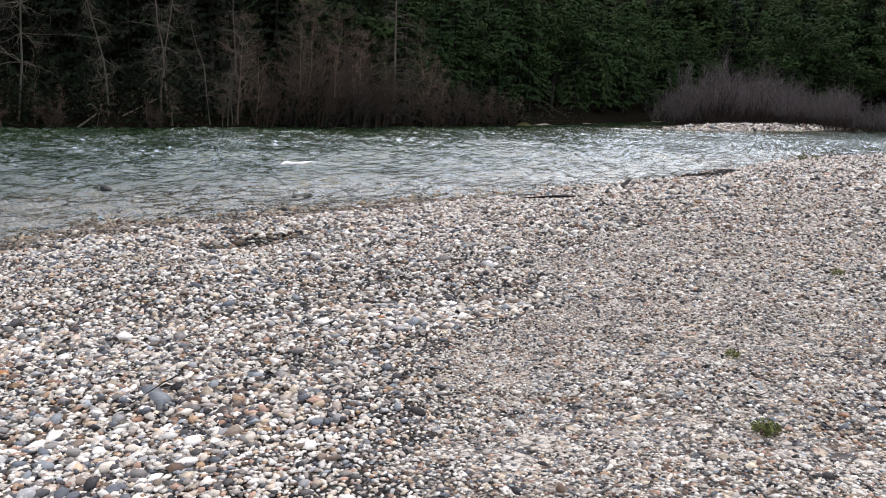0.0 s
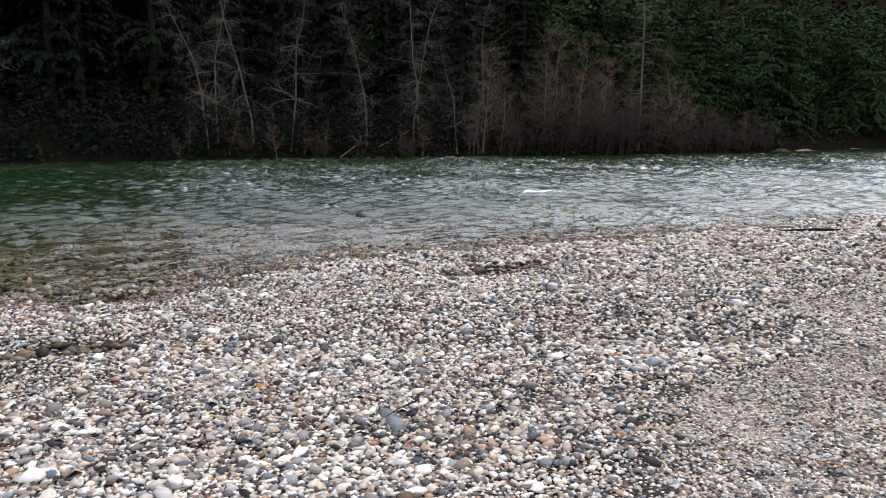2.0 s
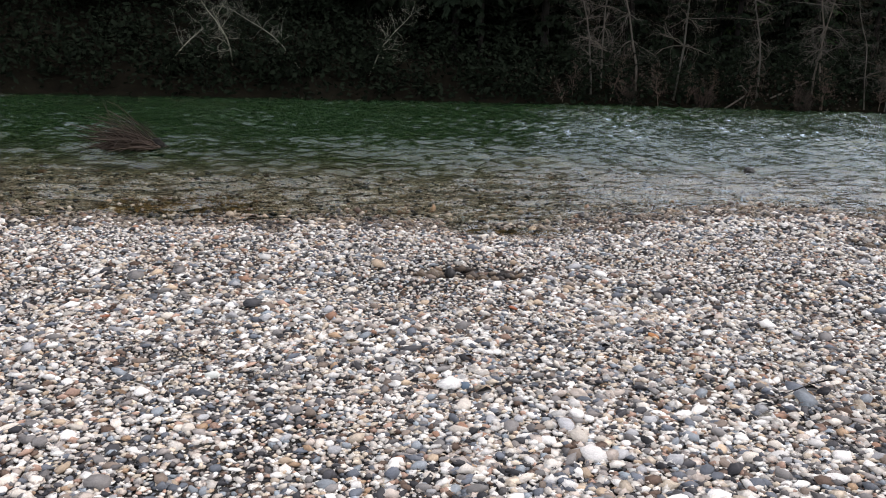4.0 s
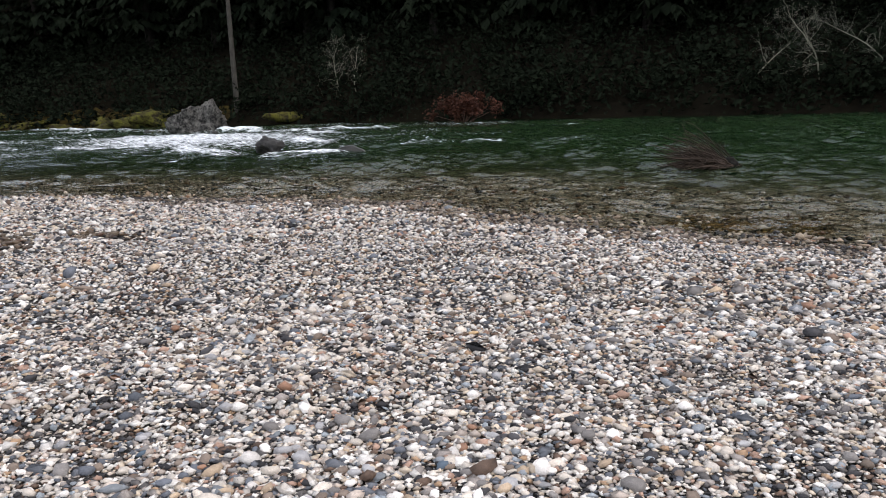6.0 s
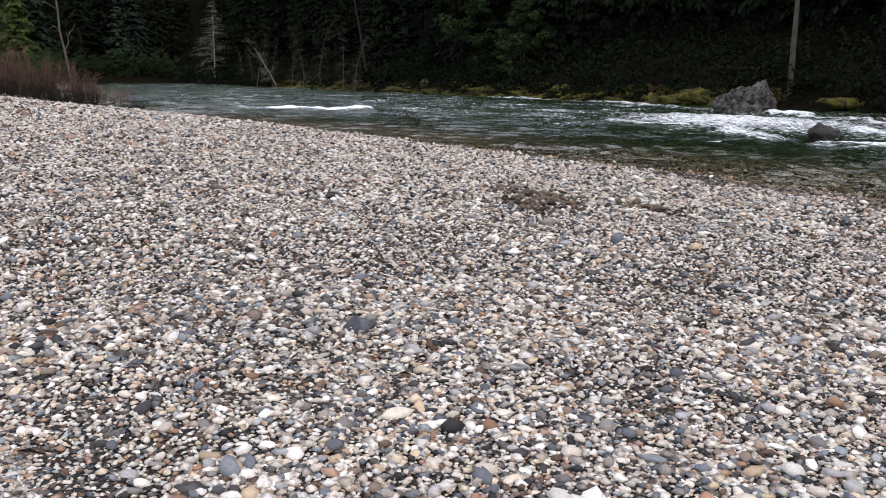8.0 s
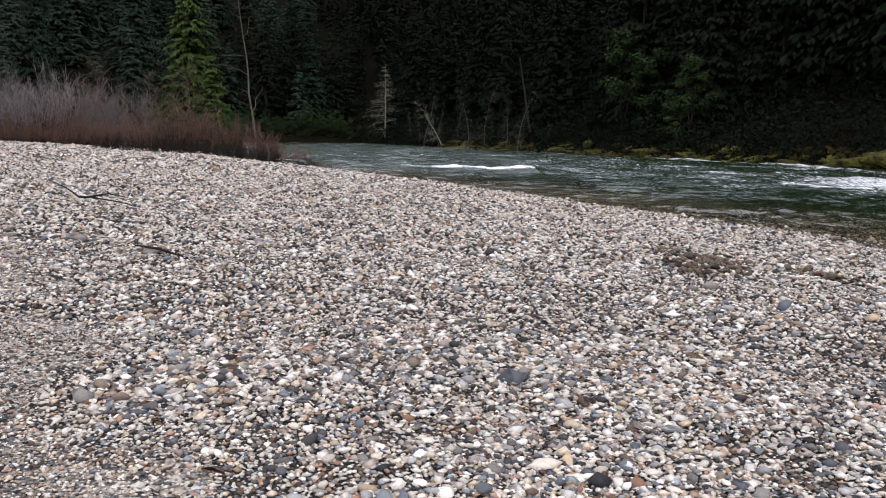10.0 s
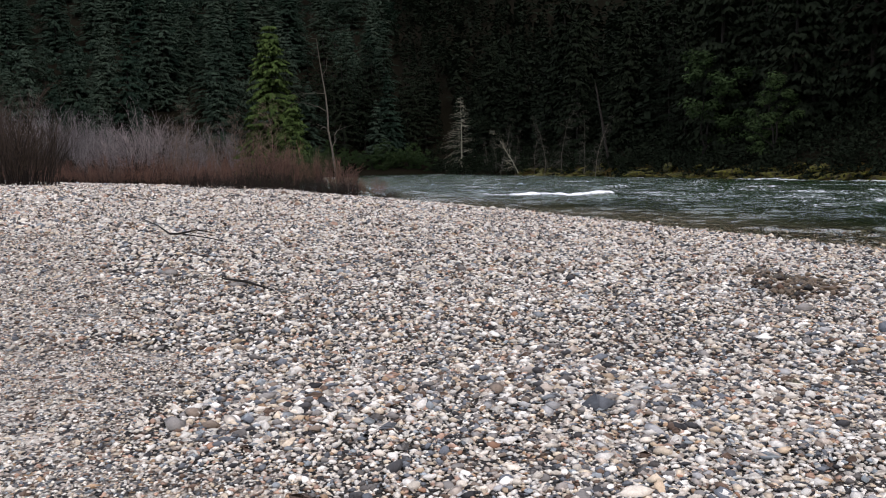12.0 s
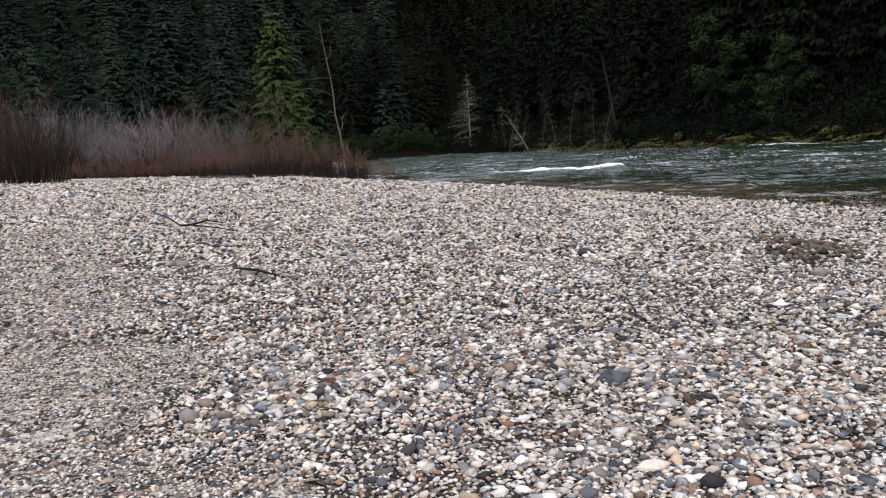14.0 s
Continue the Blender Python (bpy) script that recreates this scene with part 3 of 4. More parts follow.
def broadleaf_parts(seed, h, radius, leaf=0.3, count=2600, low=0.22):
    """Trunk with limbs and a crown of clumps of leaves, with gaps between the clumps."""
    r = np.random.default_rng(seed)
    rr = random.Random(seed)
    segs = []
    grow(segs, Vector((0, 0, 0)), Vector((0.05, 0, 1)), h * 0.72, h * 0.018 + 0.03, 2, rr, 0.13, 0.05, 3, 0.6, 0.8)
    ends = np.array([s[3:6] for s in segs])
    stem = limb([segs[0][0:3], segs[0][3:6], *[(e[0] * 0.2, e[1] * 0.2, h * f) for e, f in ((ends[0], 0.4), (ends[1], 0.6), (ends[2], 0.8))]], np.linspace(h * 0.02 + 0.03, 0.02, 5), 7, seed)
    ends = ends[ends[:, 2] > h * low]
    pick = ends[r.integers(0, len(ends), 40)] + r.normal(0, radius * 0.24, (40, 3))
    which = r.integers(0, len(pick), count)
    ball = r.normal(0, 1, (count, 3))
    ball *= (r.uniform(0.6, 1.0, count) / np.linalg.norm(ball, axis=1))[:, None]
    wide = radius * r.uniform(0.18, 0.38, 40)[which][:, None]
    c = pick[which] + ball * wide * np.array([1, 1, 0.55])
    out = c - pick[which]
    ok = c[:, 2] > h * low * 0.6
    return stem, tubes(segs, 3), leaf_quads(c[ok], leaf, r, 0.6, out[ok])


def make_tree(name, label, parts, bark, leaves, group):
    root = rooted(name, label, "tree", group)
    stem, wood, green = parts
    under("trunk", mesh_np("trunk", *stem, [bark]), root)
    crown = joined(wood, green)
    slots = np.repeat([0, 1], [len(wood[1]), len(green[1])])
    under("crown", mesh_np("crown", *crown, [bark, leaves], False, slots), root)
    return root


def make_bare(name, label, seed, h, bark, group, depth=3, fork=3, r0=None, category="tree", side=0.75, bend=0.13, up=0.05, tops=None, sway=0.05, reach=0.26, rise=(0.1, 1.0)):
    """A leafless tree: a trunk and, as its crown, all its finer limbs."""
    rr = random.Random(seed)
    segs = []
    r0 = r0 or h * 0.011
    p, d = Vector((0, 0, 0)), Vector((rr.gauss(0, 0.06), rr.gauss(0, 0.06), 1)).normalized()
    trunk, n = [], 9
    for i in range(n):
        q = p + d * (h / n)
        ra, rb = r0 * (1 - 0.88 * i / n), r0 * (1 - 0.88 * (i + 1) / n)
        trunk.append((*p, ra))
        p = q
        d = (d + Vector((rr.gauss(0, sway), rr.gauss(0, sway), 0.03))).normalized()
        if i >= 1:
            for _ in range(fork):
                w = rr.uniform(0, 6.283)
                e = Vector((math.cos(w), math.sin(w), rr.uniform(*rise))).normalized()
                grow(segs, p, e, h * reach * (1 - 0.6 * i / n) * rr.uniform(0.6, 1.2), rb * 0.5, depth - 1, rr, bend * 1.4, up, 2, 0.6, side)
    root = rooted(name, label, category, group)
    under("trunk", mesh_np("trunk", *limb([t[:3] for t in trunk], [t[3] for t in trunk], 7, seed), [bark]), root)
    under("crown", mesh_np("crown", *tubes(segs, 3), [tops or bark]), root)
    return root


def make_shrub(name, label, seed, h, width, stems, mat, group, twigs=4, low=0):
    """A thicket plant: thin stems that lean outward under a rounded outline, with many side twigs."""
    rr = random.Random(seed)
    segs, fine = [], []
    for _ in range(stems):
        w = rr.uniform(0, 6.283)
        f = math.sqrt(rr.random())
        rad = width * 0.3 * f
        p = Vector((math.cos(w) * rad, math.sin(w) * rad, -0.15))
        d = Vector((math.cos(w) * f * 0.34 + rr.gauss(0, 0.10), math.sin(w) * f * 0.34 + rr.gauss(0, 0.10), 1)).normalized()
        ln = h * (1.05 - 0.5 * f * f) * rr.uniform(0.6, 1.08)
        r0 = (0.008 + 0.0035 * h) * rr.choice((0.8, 1.0, 1.9))
        for i in range(4):
            q = p + d * ln / 4
            segs.append((*p, *q, r0 * (1 - i * 0.2), r0 * (0.8 - i * 0.2)))
            if i > min(low, 1):
                for _ in range(twigs if i >= low else 1):
                    e = (d + Vector((rr.gauss(0, 0.6), rr.gauss(0, 0.6), rr.gauss(0.1, 0.35)))).normalized()
                    t = p + (q - p) * rr.random()
                    m = t + e * ln * rr.uniform(0.07, 0.17)
                    fine.append((*t, *m, r0 * 0.45, 0.008))
                    e2 = (e + Vector((rr.gauss(0, 0.5), rr.gauss(0, 0.5), 0.2))).normalized()
                    fine.append((*m, *(m + e2 * ln * rr.uniform(0.05, 0.13)), 0.008, 0.006))
            p = q
            d = (d + Vector((rr.gauss(0, 0.13), rr.gauss(0, 0.13), 0.03))).normalized()
    root = rooted(name, label, "shrub", group)
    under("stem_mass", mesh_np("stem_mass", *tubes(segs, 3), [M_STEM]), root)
    tagged(under("twig_mass", mesh_np("twig_mass", *tubes(fine, 3), [mat]), root), kind="stuff")
    return root


def ground_at(x, y):
    return float(land(np.array([x]), np.array([y]))[0])


PLACED = {}


def plant(proto, x, y, s=1.0, turn=None, z=None, lean=0.0):
    """The first call moves the built plant itself, later ones copy it."""
    m = pose(x, y, (ground_at(x, y) if z is None else z) - 0.05, lean, 0, random.uniform(0, 360) if turn is None else turn)
    if proto.name not in PLACED:
        PLACED[proto.name] = 1
        proto.matrix_basis = m @ Matrix.Scale(s, 4)
        return proto
    ob = copy_thing(proto, m)
    ob.scale = (s, s, s)
    return ob


# ---- far bank, seen across the river ----
random.seed(5)


def dead_fir_parts(seed, h, radius):
    """A dead conifer: a thin trunk with bare, drooping side branches all the way up."""
    r = np.random.default_rng(seed)
    lv = np.linspace(0, 1, 8)
    pts = np.column_stack([np.cumsum(r.normal(0, 0.05, (8, 2)), 0), lv * h])
    segs = []
    for i in range(int(h * 8)):
        f = r.uniform(0.04, 0.97)
        w = r.uniform(0, 6.283)
        ln = radius * (1 - f) ** 0.7 * r.uniform(0.4, 1.2) + 0.15
        a = np.array([np.interp(f, lv, pts[:, 0]), np.interp(f, lv, pts[:, 1]), f * h])
        d = np.array([math.cos(w), math.sin(w), r.uniform(-0.15, 0.35)])
        m = a + d * ln * 0.55
        e = a + d * ln + np.array([0, 0, -0.18 * ln])
        segs += [(*a, *m, 0.03, 0.022), (*m, *e, 0.022, 0.010)]
        for q in range(4):
            s0 = a + (e - a) * r.uniform(0.3, 1)
            segs.append((*s0, *(s0 + r.normal(0, 0.22, 3) * ln * 0.6), 0.012, 0.007))
    return limb(pts, h * 0.008 * (1 - lv) + 0.022, 7, seed), tubes(segs, 3)


def make_dead_fir(seed, h, radius, label, bark):
    root = rooted("dead_fir", label, "tree")
    stem, wood = dead_fir_parts(seed, h, radius)
    under("trunk", mesh_np("trunk", *stem, [bark]), root)
    under("crown", mesh_np("crown", *wood, [bark]), root)
    return root


def bank(x, up):
    return float(far_shore(np.array([x]))[0]) + up


firs = [make_tree("fir_tree", "tall dark green fir on the far bank", conifer_parts(50 + i, 17 + 2 * i, 3.6 + 0.2 * i, 0.05 + 0.02 * i, 1.25, 0.36), M_BARK_DARK, M_NEEDLE_SHADED, "firs of the far bank") for i in range(3)]
tall = [make_tree("tall_fir", "tall fir with a dark drooping crown", conifer_parts(70 + i, 27 + 2 * i, 5.6, 0.02 + 0.02 * i, 1.2, 0.7), M_BARK_DARK, M_NEEDLE_SHADED, "tall firs of the far bank") for i in range(3)]
lit_firs = [make_tree("open_fir", "green fir with drooping boughs in the open light", conifer_parts(80 + i, 16 + 2 * i, 4.2 + 0.3 * i, 0.06, 1.35, 0.32), M_BARK_DARK, M_NEEDLE_LIT, "green firs upstream") for i in range(3)]
oaks = [make_tree("evergreen_oak", "round dark evergreen broadleaf tree on the bank", broadleaf_parts(90 + i, 8 + i, 4.2, 0.22, 3400), M_BARK_DARK, M_LEAF, "evergreen broadleaf trees") for i in range(3)]
bare = [make_bare("bare_alder", "leafless pale grey alder on the far bank", 110 + i, 12 + 1.5 * i, M_BARK_GREY, "bare alders", 3, 6, 0.075, side=0.9, bend=0.26, up=-0.12, sway=0.12, reach=0.13, rise=(-0.5, 0.5)) for i in range(4)]
brown = [make_bare("bare_brown_tree", "small leafless tree with fine brown twigs", 130 + i, 6.5 + i, M_TWIG_BROWN, "bare brown trees", 3, 6, 0.06, side=0.8) for i in range(3)]
shrub_purple = [make_shrub("willow_thicket", "leafless purple grey willow thicket", 150 + i, 8.0, 9.0, 60, M_TWIG_PURPLE, "purple grey willows", 8, 1) for i in range(3)]
shrub_mauve = [make_shrub("island_willow", "dusky purple leafless willow on the gravel island", 155 + i, 7.0, 8.0, 60, M_TWIG_MAUVE, "willows of the island", 9, 1) for i in range(3)]
shrub_red = [make_shrub("red_willow", "leafless red brown willow shrub standing at the water", 160 + i, 3.2, 2.6, 30, M_TWIG_RED, "red brown willows", 9, 2) for i in range(3)]

shrub_brown = [make_shrub("brown_thicket", "brown leafless thicket at the water", 170 + i, 6.5, 5.0, 60, M_TWIG_DARK, "brown thickets", 6) for i in range(2)]

# leafless alders by the water, where the bank is open
for i, (x, up, s) in enumerate([(22.7, 0, 1.0), (23.9, 1, 0.95), (26.1, 0.5, 1.05), (28.2, 0, 1.0), (33.9, 0.2, 1.0), (37.7, 1, 1.0), (38.4, 1.4, 0.9), (40.2, -0.5, 0.6), (41.4, -0.6, 0.55), (41.9, -0.4, 0.5), (45, 3, 0.9)]):
    plant(bare[i % 4], x, bank(x, 1.0 + up), s)
for x, up, s in [(42.3, 0.6, 1.15), (43.6, 0.5, 0.75), (47.5, 1.0, 1.0), (50.5, 1.2, 0.95), (52.5, 0.8, 0.9), (56, 0.8, 0.75), (58, 0.6, 0.7), (60, 0.9, 0.85), (63, 0.8, 0.7), (66, 0.6, 0.55), (69, 0.6, 0.5), (72, 0.6, 0.45), (75, 0.6, 0.4), (49, 2.5, 1.1), (54, 2.5, 1.0), (62, 2.5, 0.9)]:
    plant(brown[int(x) % 3], x, bank(x, up), s)
for i in range(14):
    x = 20 + 1.7 * i + random.uniform(-0.8, 0.8)
    plant(brown[i % 3], x, bank(x, random.uniform(0.2, 1.0)), random.uniform(0.22, 0.42), None, None, random.uniform(-25, 25))
plant(make_dead_fir(301, 14.5, 2.8, "dead grey brown fir hung with lichen", M_BARK_GREY), 56.4, bank(56.4, 0.8))
for i, (x, up, s) in enumerate([(46.0, 0.8, 0.75), (48.5, 0.4, 0.9), (51.5, 0.6, 1.0), (54.5, 0.4, 0.85), (57.0, 0.5, 0.65), (59.8, 0.2, 0.6), (62.5, 0.3, 0.7), (65.5, 0.3, 0.6), (68.5, 0.2, 0.5), (71.5, 0.2, 0.45), (44.0, 0.2, 0.45), (36.0, 0.0, 0.3), (30.0, 0.0, 0.3), (25.0, 0.0, 0.28)]):
    plant(shrub_brown[i % 2], x, bank(x, up), s)

# dense firs and broadleaf trees up the slope
for i in range(74):
    x = 14 + 2.0 * i + random.uniform(-1.2, 1.2)
    up = 7 + random.uniform(0, 9) if x < 62 else 2.2 + random.uniform(0, 7)
    if x < 58:
        plant((firs + firs + oaks)[int(random.random() * (6 if x < 44 else 9))], x, bank(x, up), random.uniform(0.8, 1.2))
    else:
        kind = int(random.random() * 9)
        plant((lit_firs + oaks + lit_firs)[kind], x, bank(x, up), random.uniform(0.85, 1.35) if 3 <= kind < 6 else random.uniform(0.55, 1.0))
for i in range(40):
    x = 40 + 3.6 * i + random.uniform(-1.2, 1.2)
    kind = int(random.random() * 6)
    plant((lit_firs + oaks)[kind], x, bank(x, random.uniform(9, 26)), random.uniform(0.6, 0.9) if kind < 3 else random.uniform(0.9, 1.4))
for i in range(50):
    x = -78 + 2.05 * i + random.uniform(-1, 1)
    plant(tall[i % 3], x, bank(x, 11 + random.uniform(0, 9)), random.uniform(1.0, 1.3))
for i in range(44):
    x = -240 + 3.7 * i + random.uniform(-1.5, 1.5)
    plant((firs + tall)[int(random.random() * 6)], x, bank(x, 6 + random.uniform(0, 10)), random.uniform(0.8, 1.2))

# the big bare trunk and the lichen hung branches in the shade
big = rooted("tall_bare_trunk", "straight grey bare trunk of a tall fir", "tree")
under("trunk", mesh_np("trunk", *limb([(0, 0, 0), (-0.03, 0, 4), (-0.05, 0, 9), (0, 0.1, 16)], [0.21, 0.19, 0.17, 0.14], 12, 4), [M_TRUNK]), big)
plant(big, -44.6, 53.9, 1.0, 0)
lichen = [make_bare("lichen_tree", "small dead tree hung with pale lichen in the shade", 118 + i, 13, M_LICHEN, "lichen hung dead trees", 3, 3, 0.10, side=0.9, bend=0.24, up=-0.03, sway=0.16) for i in range(2)]
for i, (x, up, s, tilt) in enumerate([(-35.8, 3.4, 0.42, 24), (-34.9, 3.8, 0.38, -30), (-5.5, 3.0, 0.5, 42), (-1.2, 3.6, 0.55, -48), (3.2, 3.8, 0.5, 38), (7.8, 3.0, 0.5, -34)]):
    plant(lichen[i % 2], x, bank(x, up), s, 60 * i, None, tilt)

# trees in the light further downstream
fir_small = make_tree("bank_fir", "broad dark green fir leaning over the mossy bank", broadleaf_parts(97, 12.5, 4.8, 0.26, 5200, 0.14), M_BARK_DARK, M_LEAF, "firs above the mossy bank")
plant(fir_small, -96.5, 52.5, 0.95, 20)
plant(fir_small, -80.5, 53.0, 0.62, 130)
lean = rooted("leaning_trunk", "pale leaning bare trunk on the bank", "tree")
under("trunk", mesh_np("trunk", *limb([(0, 0, 0), (-1.6, 0, 3.5), (-3.6, 0.2, 7.5), (-6.6, 0.3, 14)], [0.22, 0.19, 0.16, 0.10], 8, 9), [M_BARK_DARK]), lean)
plant(lean, -124, 52.0, 1.0, 0)
plant(make_dead_fir(302, 20, 7.0, "dead pale fir standing at the water", M_LICHEN), -216, 48.6)
slanted = make_bare("slanted_dead_tree", "slanting leafless pale tree at the water", 313, 12, M_LICHEN, "", 3, 3, 0.11)
plant(slanted, -163, 48.6, 0.95, 90, None, -38)
pole = make_bare("slender_bare_tree", "slender pale leafless tree leaning over the willows", 317, 26, M_BARK_GREY, "", 2, 1, 0.2)
plant(pole, -130, 9.0, 1.0, 0, None, 9)
for i in range(9):
    plant(bare[i % 4], -190 + 9 * i, 47 + random.uniform(0, 2), random.uniform(0.5, 0.9))

# low growth on the shaded slope, the shade put into its needle colour
def undergrowth(seed, count, x0, x1, size, reach, tall_by):
    r = np.random.default_rng(seed)
    hx = r.uniform(x0, x1, count // 40)
    hu = 0.4 + reach * r.uniform(0, 1, count // 40) ** 1.3
    hw, hh = r.uniform(0.7, 2.0, count // 40), r.uniform(0.5, tall_by, count // 40)
    k = r.integers(0, len(hx), count)
    x = hx[k] + r.normal(0, 0.5, count) * hw[k]
    y = far_shore(hx[k]) + hu[k] + r.normal(0, 0.5, count) * hw[k]
    z = land(x, np.maximum(y, far_shore(x) + 0.2)) + hh[k] * r.uniform(0, 1, count) ** 0.7
    return leaf_quads(np.stack([x, y, z], -1), size, r, 0.4)


tagged(new("undergrowth", mesh_np("undergrowth", *undergrowth(41, 100000, -120, 75, 0.22, 20, 3.2), [M_NEEDLE_SHADED], False)), "dark evergreen undergrowth on the shaded bank", "undergrowth", kind="stuff")
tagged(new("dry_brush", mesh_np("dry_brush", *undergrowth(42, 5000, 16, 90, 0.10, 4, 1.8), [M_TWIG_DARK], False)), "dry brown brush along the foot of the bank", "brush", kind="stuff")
tagged(new("undergrowth", mesh_np("undergrowth", *undergrowth(43, 26000, -260, -110, 0.4, 20, 4), [M_NEEDLE_SHADED], False)), "dark evergreen undergrowth further down the bank", "undergrowth", kind="stuff")


# the wooded slopes behind, up to the ridge
def far_forest(seed, count, end, leaf, m):
    r = np.random.default_rng(seed)
    if end == 1:
        x = -262 - 230 * r.uniform(0, 1, count) ** 1.15
        y = np.abs(x) * r.uniform(-0.40, 0.14, count)
    elif end > 1:
        x = r.uniform(-420, -120, count)
        y = far_shore(x) + 5 + 45 * r.uniform(0, 1, count)
    elif end < 0:
        x, y = r.uniform(135, 330, count), r.uniform(-60, 75, count)
    else:
        x = r.uniform(-430, 330, count)
        y = far_shore(x) + 16 + 120 * r.uniform(0, 1, count) ** 1.2
    z = land(x, y)
    h = r.uniform(9, 24, count) * np.where((x > 40) & (end == 0), 0.55, 1.0)
    f = r.uniform(0.05, 1.0, (count, m)) ** 0.85
    w = r.uniform(0, 6.283, (count, m))
    rad = (0.19 * h)[:, None] * (1.02 - f) ** 0.85 * r.uniform(0.6, 1.1, (count, m))
    c = np.stack([x[:, None] + np.cos(w) * rad, y[:, None] + np.sin(w) * rad, z[:, None] + f * h[:, None] - 0.15 * rad], -1).reshape(-1, 3)
    out = np.stack([np.cos(w) * (1.2 - f), np.sin(w) * (1.2 - f), 0.3 + 0 * w], -1).reshape(-1, 3)
    return leaf_quads(c, leaf, r, 0.5, out)


for seed, count, end, mat, leaf, m in ((33, 1300, 0, M_NEEDLE_SHADED, 1.2, 36), (39, 330, 2, M_NEEDLE_SHADED, 0.7, 120)):
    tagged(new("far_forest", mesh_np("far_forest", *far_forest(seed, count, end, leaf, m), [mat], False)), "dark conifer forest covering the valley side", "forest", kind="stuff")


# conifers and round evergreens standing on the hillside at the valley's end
hill_firs = [make_tree("hillside_fir", "dark conifer standing on the distant hillside, tinted blue green with haze", conifer_parts(400 + i, 20 + 3 * i, 5.6 + 0.5 * i, 0.03, 1.7, 0.55, 0.9), M_BARK_DARK, M_FOREST_HAZED, "conifers of the distant hillside") for i in range(4)]
hill_oaks = [make_tree("hillside_oak", "dark round evergreen tree on the distant hillside", broadleaf_parts(410 + i, 12, 5.0, 0.4, 2000, 0.1), M_BARK_DARK, M_FOREST_HAZED, "round trees of the distant hillside") for i in range(2)]
hr = random.Random(44)
for i in range(320):
    x = -258 - 235 * ((i + hr.random()) / 320) ** 1.1
    y = abs(x) * hr.uniform(-0.50, 0.14)
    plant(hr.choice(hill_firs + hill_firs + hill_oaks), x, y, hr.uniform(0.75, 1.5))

# the bright young fir and its neighbours, downstream
young = make_tree("young_fir", "bright yellow green young fir among bare willows", conifer_parts(201, 27, 6.2, 0.03, 3.0, 0.55, 0.62, (11, 16)), M_BARK_DARK, M_NEEDLE_LIGHT, "")
plant(young, -150, -0.6, 1.1, 0)
second = make_tree("young_fir", "slim yellow green fir beside the larger one", conifer_parts(202, 17, 3.8, 0.05, 2.6, 0.45, 0.65, (9, 14)), M_BARK_DARK, M_NEEDLE_LIGHT, "")
plant(second, -142, 2.6, 1.0, 0)
for i in range(28):
    plant(firs[i % 3], -262 - random.uniform(0, 30), 2 + 1.8 * i + random.uniform(-2, 2), random.uniform(1.2, 1.75))

for i in range(18):
    plant(oaks[i % 3], -247 - random.uniform(0, 10), 13 + 1.9 * i + random.uniform(-1, 1), random.uniform(0.45, 0.8))

# willows at the end of the bar, downstream
for i in range(20):
    plant(shrub_purple[i % 3], -150 - random.uniform(0, 22), -60 + 3.05 * i, random.uniform(1.1, 1.8) * (1.0 if i < 15 else 0.75))
for i in range(8):
    plant(brown[i % 3], -140 - random.uniform(0, 10), -17 + 2.4 * i, random.uniform(1.2, 1.8))
for i, (x, y, s) in enumerate([(-62.5, -18.6, 1.05), (-63, -17.2, 0.9), (-66, -20.5, 1.15), (-64, -22.5, 1.1)]):
    plant(shrub_brown[i % 2], x, y, s)
for i in range(34):
    y = -24.5 + 0.95 * i + random.uniform(-0.4, 0.4)
    x = np.interp(y, [-24, -13, -4, 3, 7], [-82, -76, -72, -66, -61])
    plant(shrub_red[i % 3], float(x) - random.uniform(0, 4), y, random.uniform(0.85, 1.2) * float(np.interp(y, [-13, -2, 2, 6.5], [0.8, 1.1, 1.15, 0.55])))
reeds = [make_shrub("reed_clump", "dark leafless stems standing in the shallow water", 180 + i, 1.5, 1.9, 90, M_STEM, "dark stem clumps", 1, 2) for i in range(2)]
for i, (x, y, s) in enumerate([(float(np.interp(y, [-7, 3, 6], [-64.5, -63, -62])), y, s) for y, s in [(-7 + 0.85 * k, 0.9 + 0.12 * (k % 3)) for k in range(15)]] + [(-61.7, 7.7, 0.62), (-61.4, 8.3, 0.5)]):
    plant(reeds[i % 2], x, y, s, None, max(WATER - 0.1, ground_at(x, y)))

for i in range(24):
    x = -126 - 5.0 * i
    plant((oaks + shrub_brown)[i % 5], x, float(near_shore(np.array([x]))[0]) - random.uniform(1, 5), random.uniform(0.4, 0.7))

# willows on the island, upstream
for i in range(34):
    y = 10 + 0.85 * i + random.uniform(-1, 1)
    plant(shrub_mauve[i % 3], 98 + random.uniform(0, 20), y, float(np.interp(y, [10, 17, 25, 32, 37], [0.5, 0.62, 0.75, 1.05, 0.8])) * random.uniform(0.7, 1.25))
slope_oaks = [make_tree("slope_oak", "round green evergreen tree on the slope upstream", broadleaf_parts(420 + i, 14, 6.0, 0.4, 2200, 0.08), M_BARK_DARK, M_LEAF, "evergreen trees upstream") for i in range(3)]
for i in range(200):
    x = 150 + 190 * ((i + random.random()) / 200) ** 1.2
    plant(random.choice(slope_oaks + slope_oaks + hill_firs[:2]), x, random.uniform(-0.28, 0.34) * x, random.uniform(0.8, 1.35))
for i in range(12):
    plant(oaks[i % 3], 126 + random.uniform(0, 26), 6 + 3.2 * i, random.uniform(0.9, 1.5), None, None if i > 40 else max(0.1, ground_at(135, 6 + 3.2 * i)))
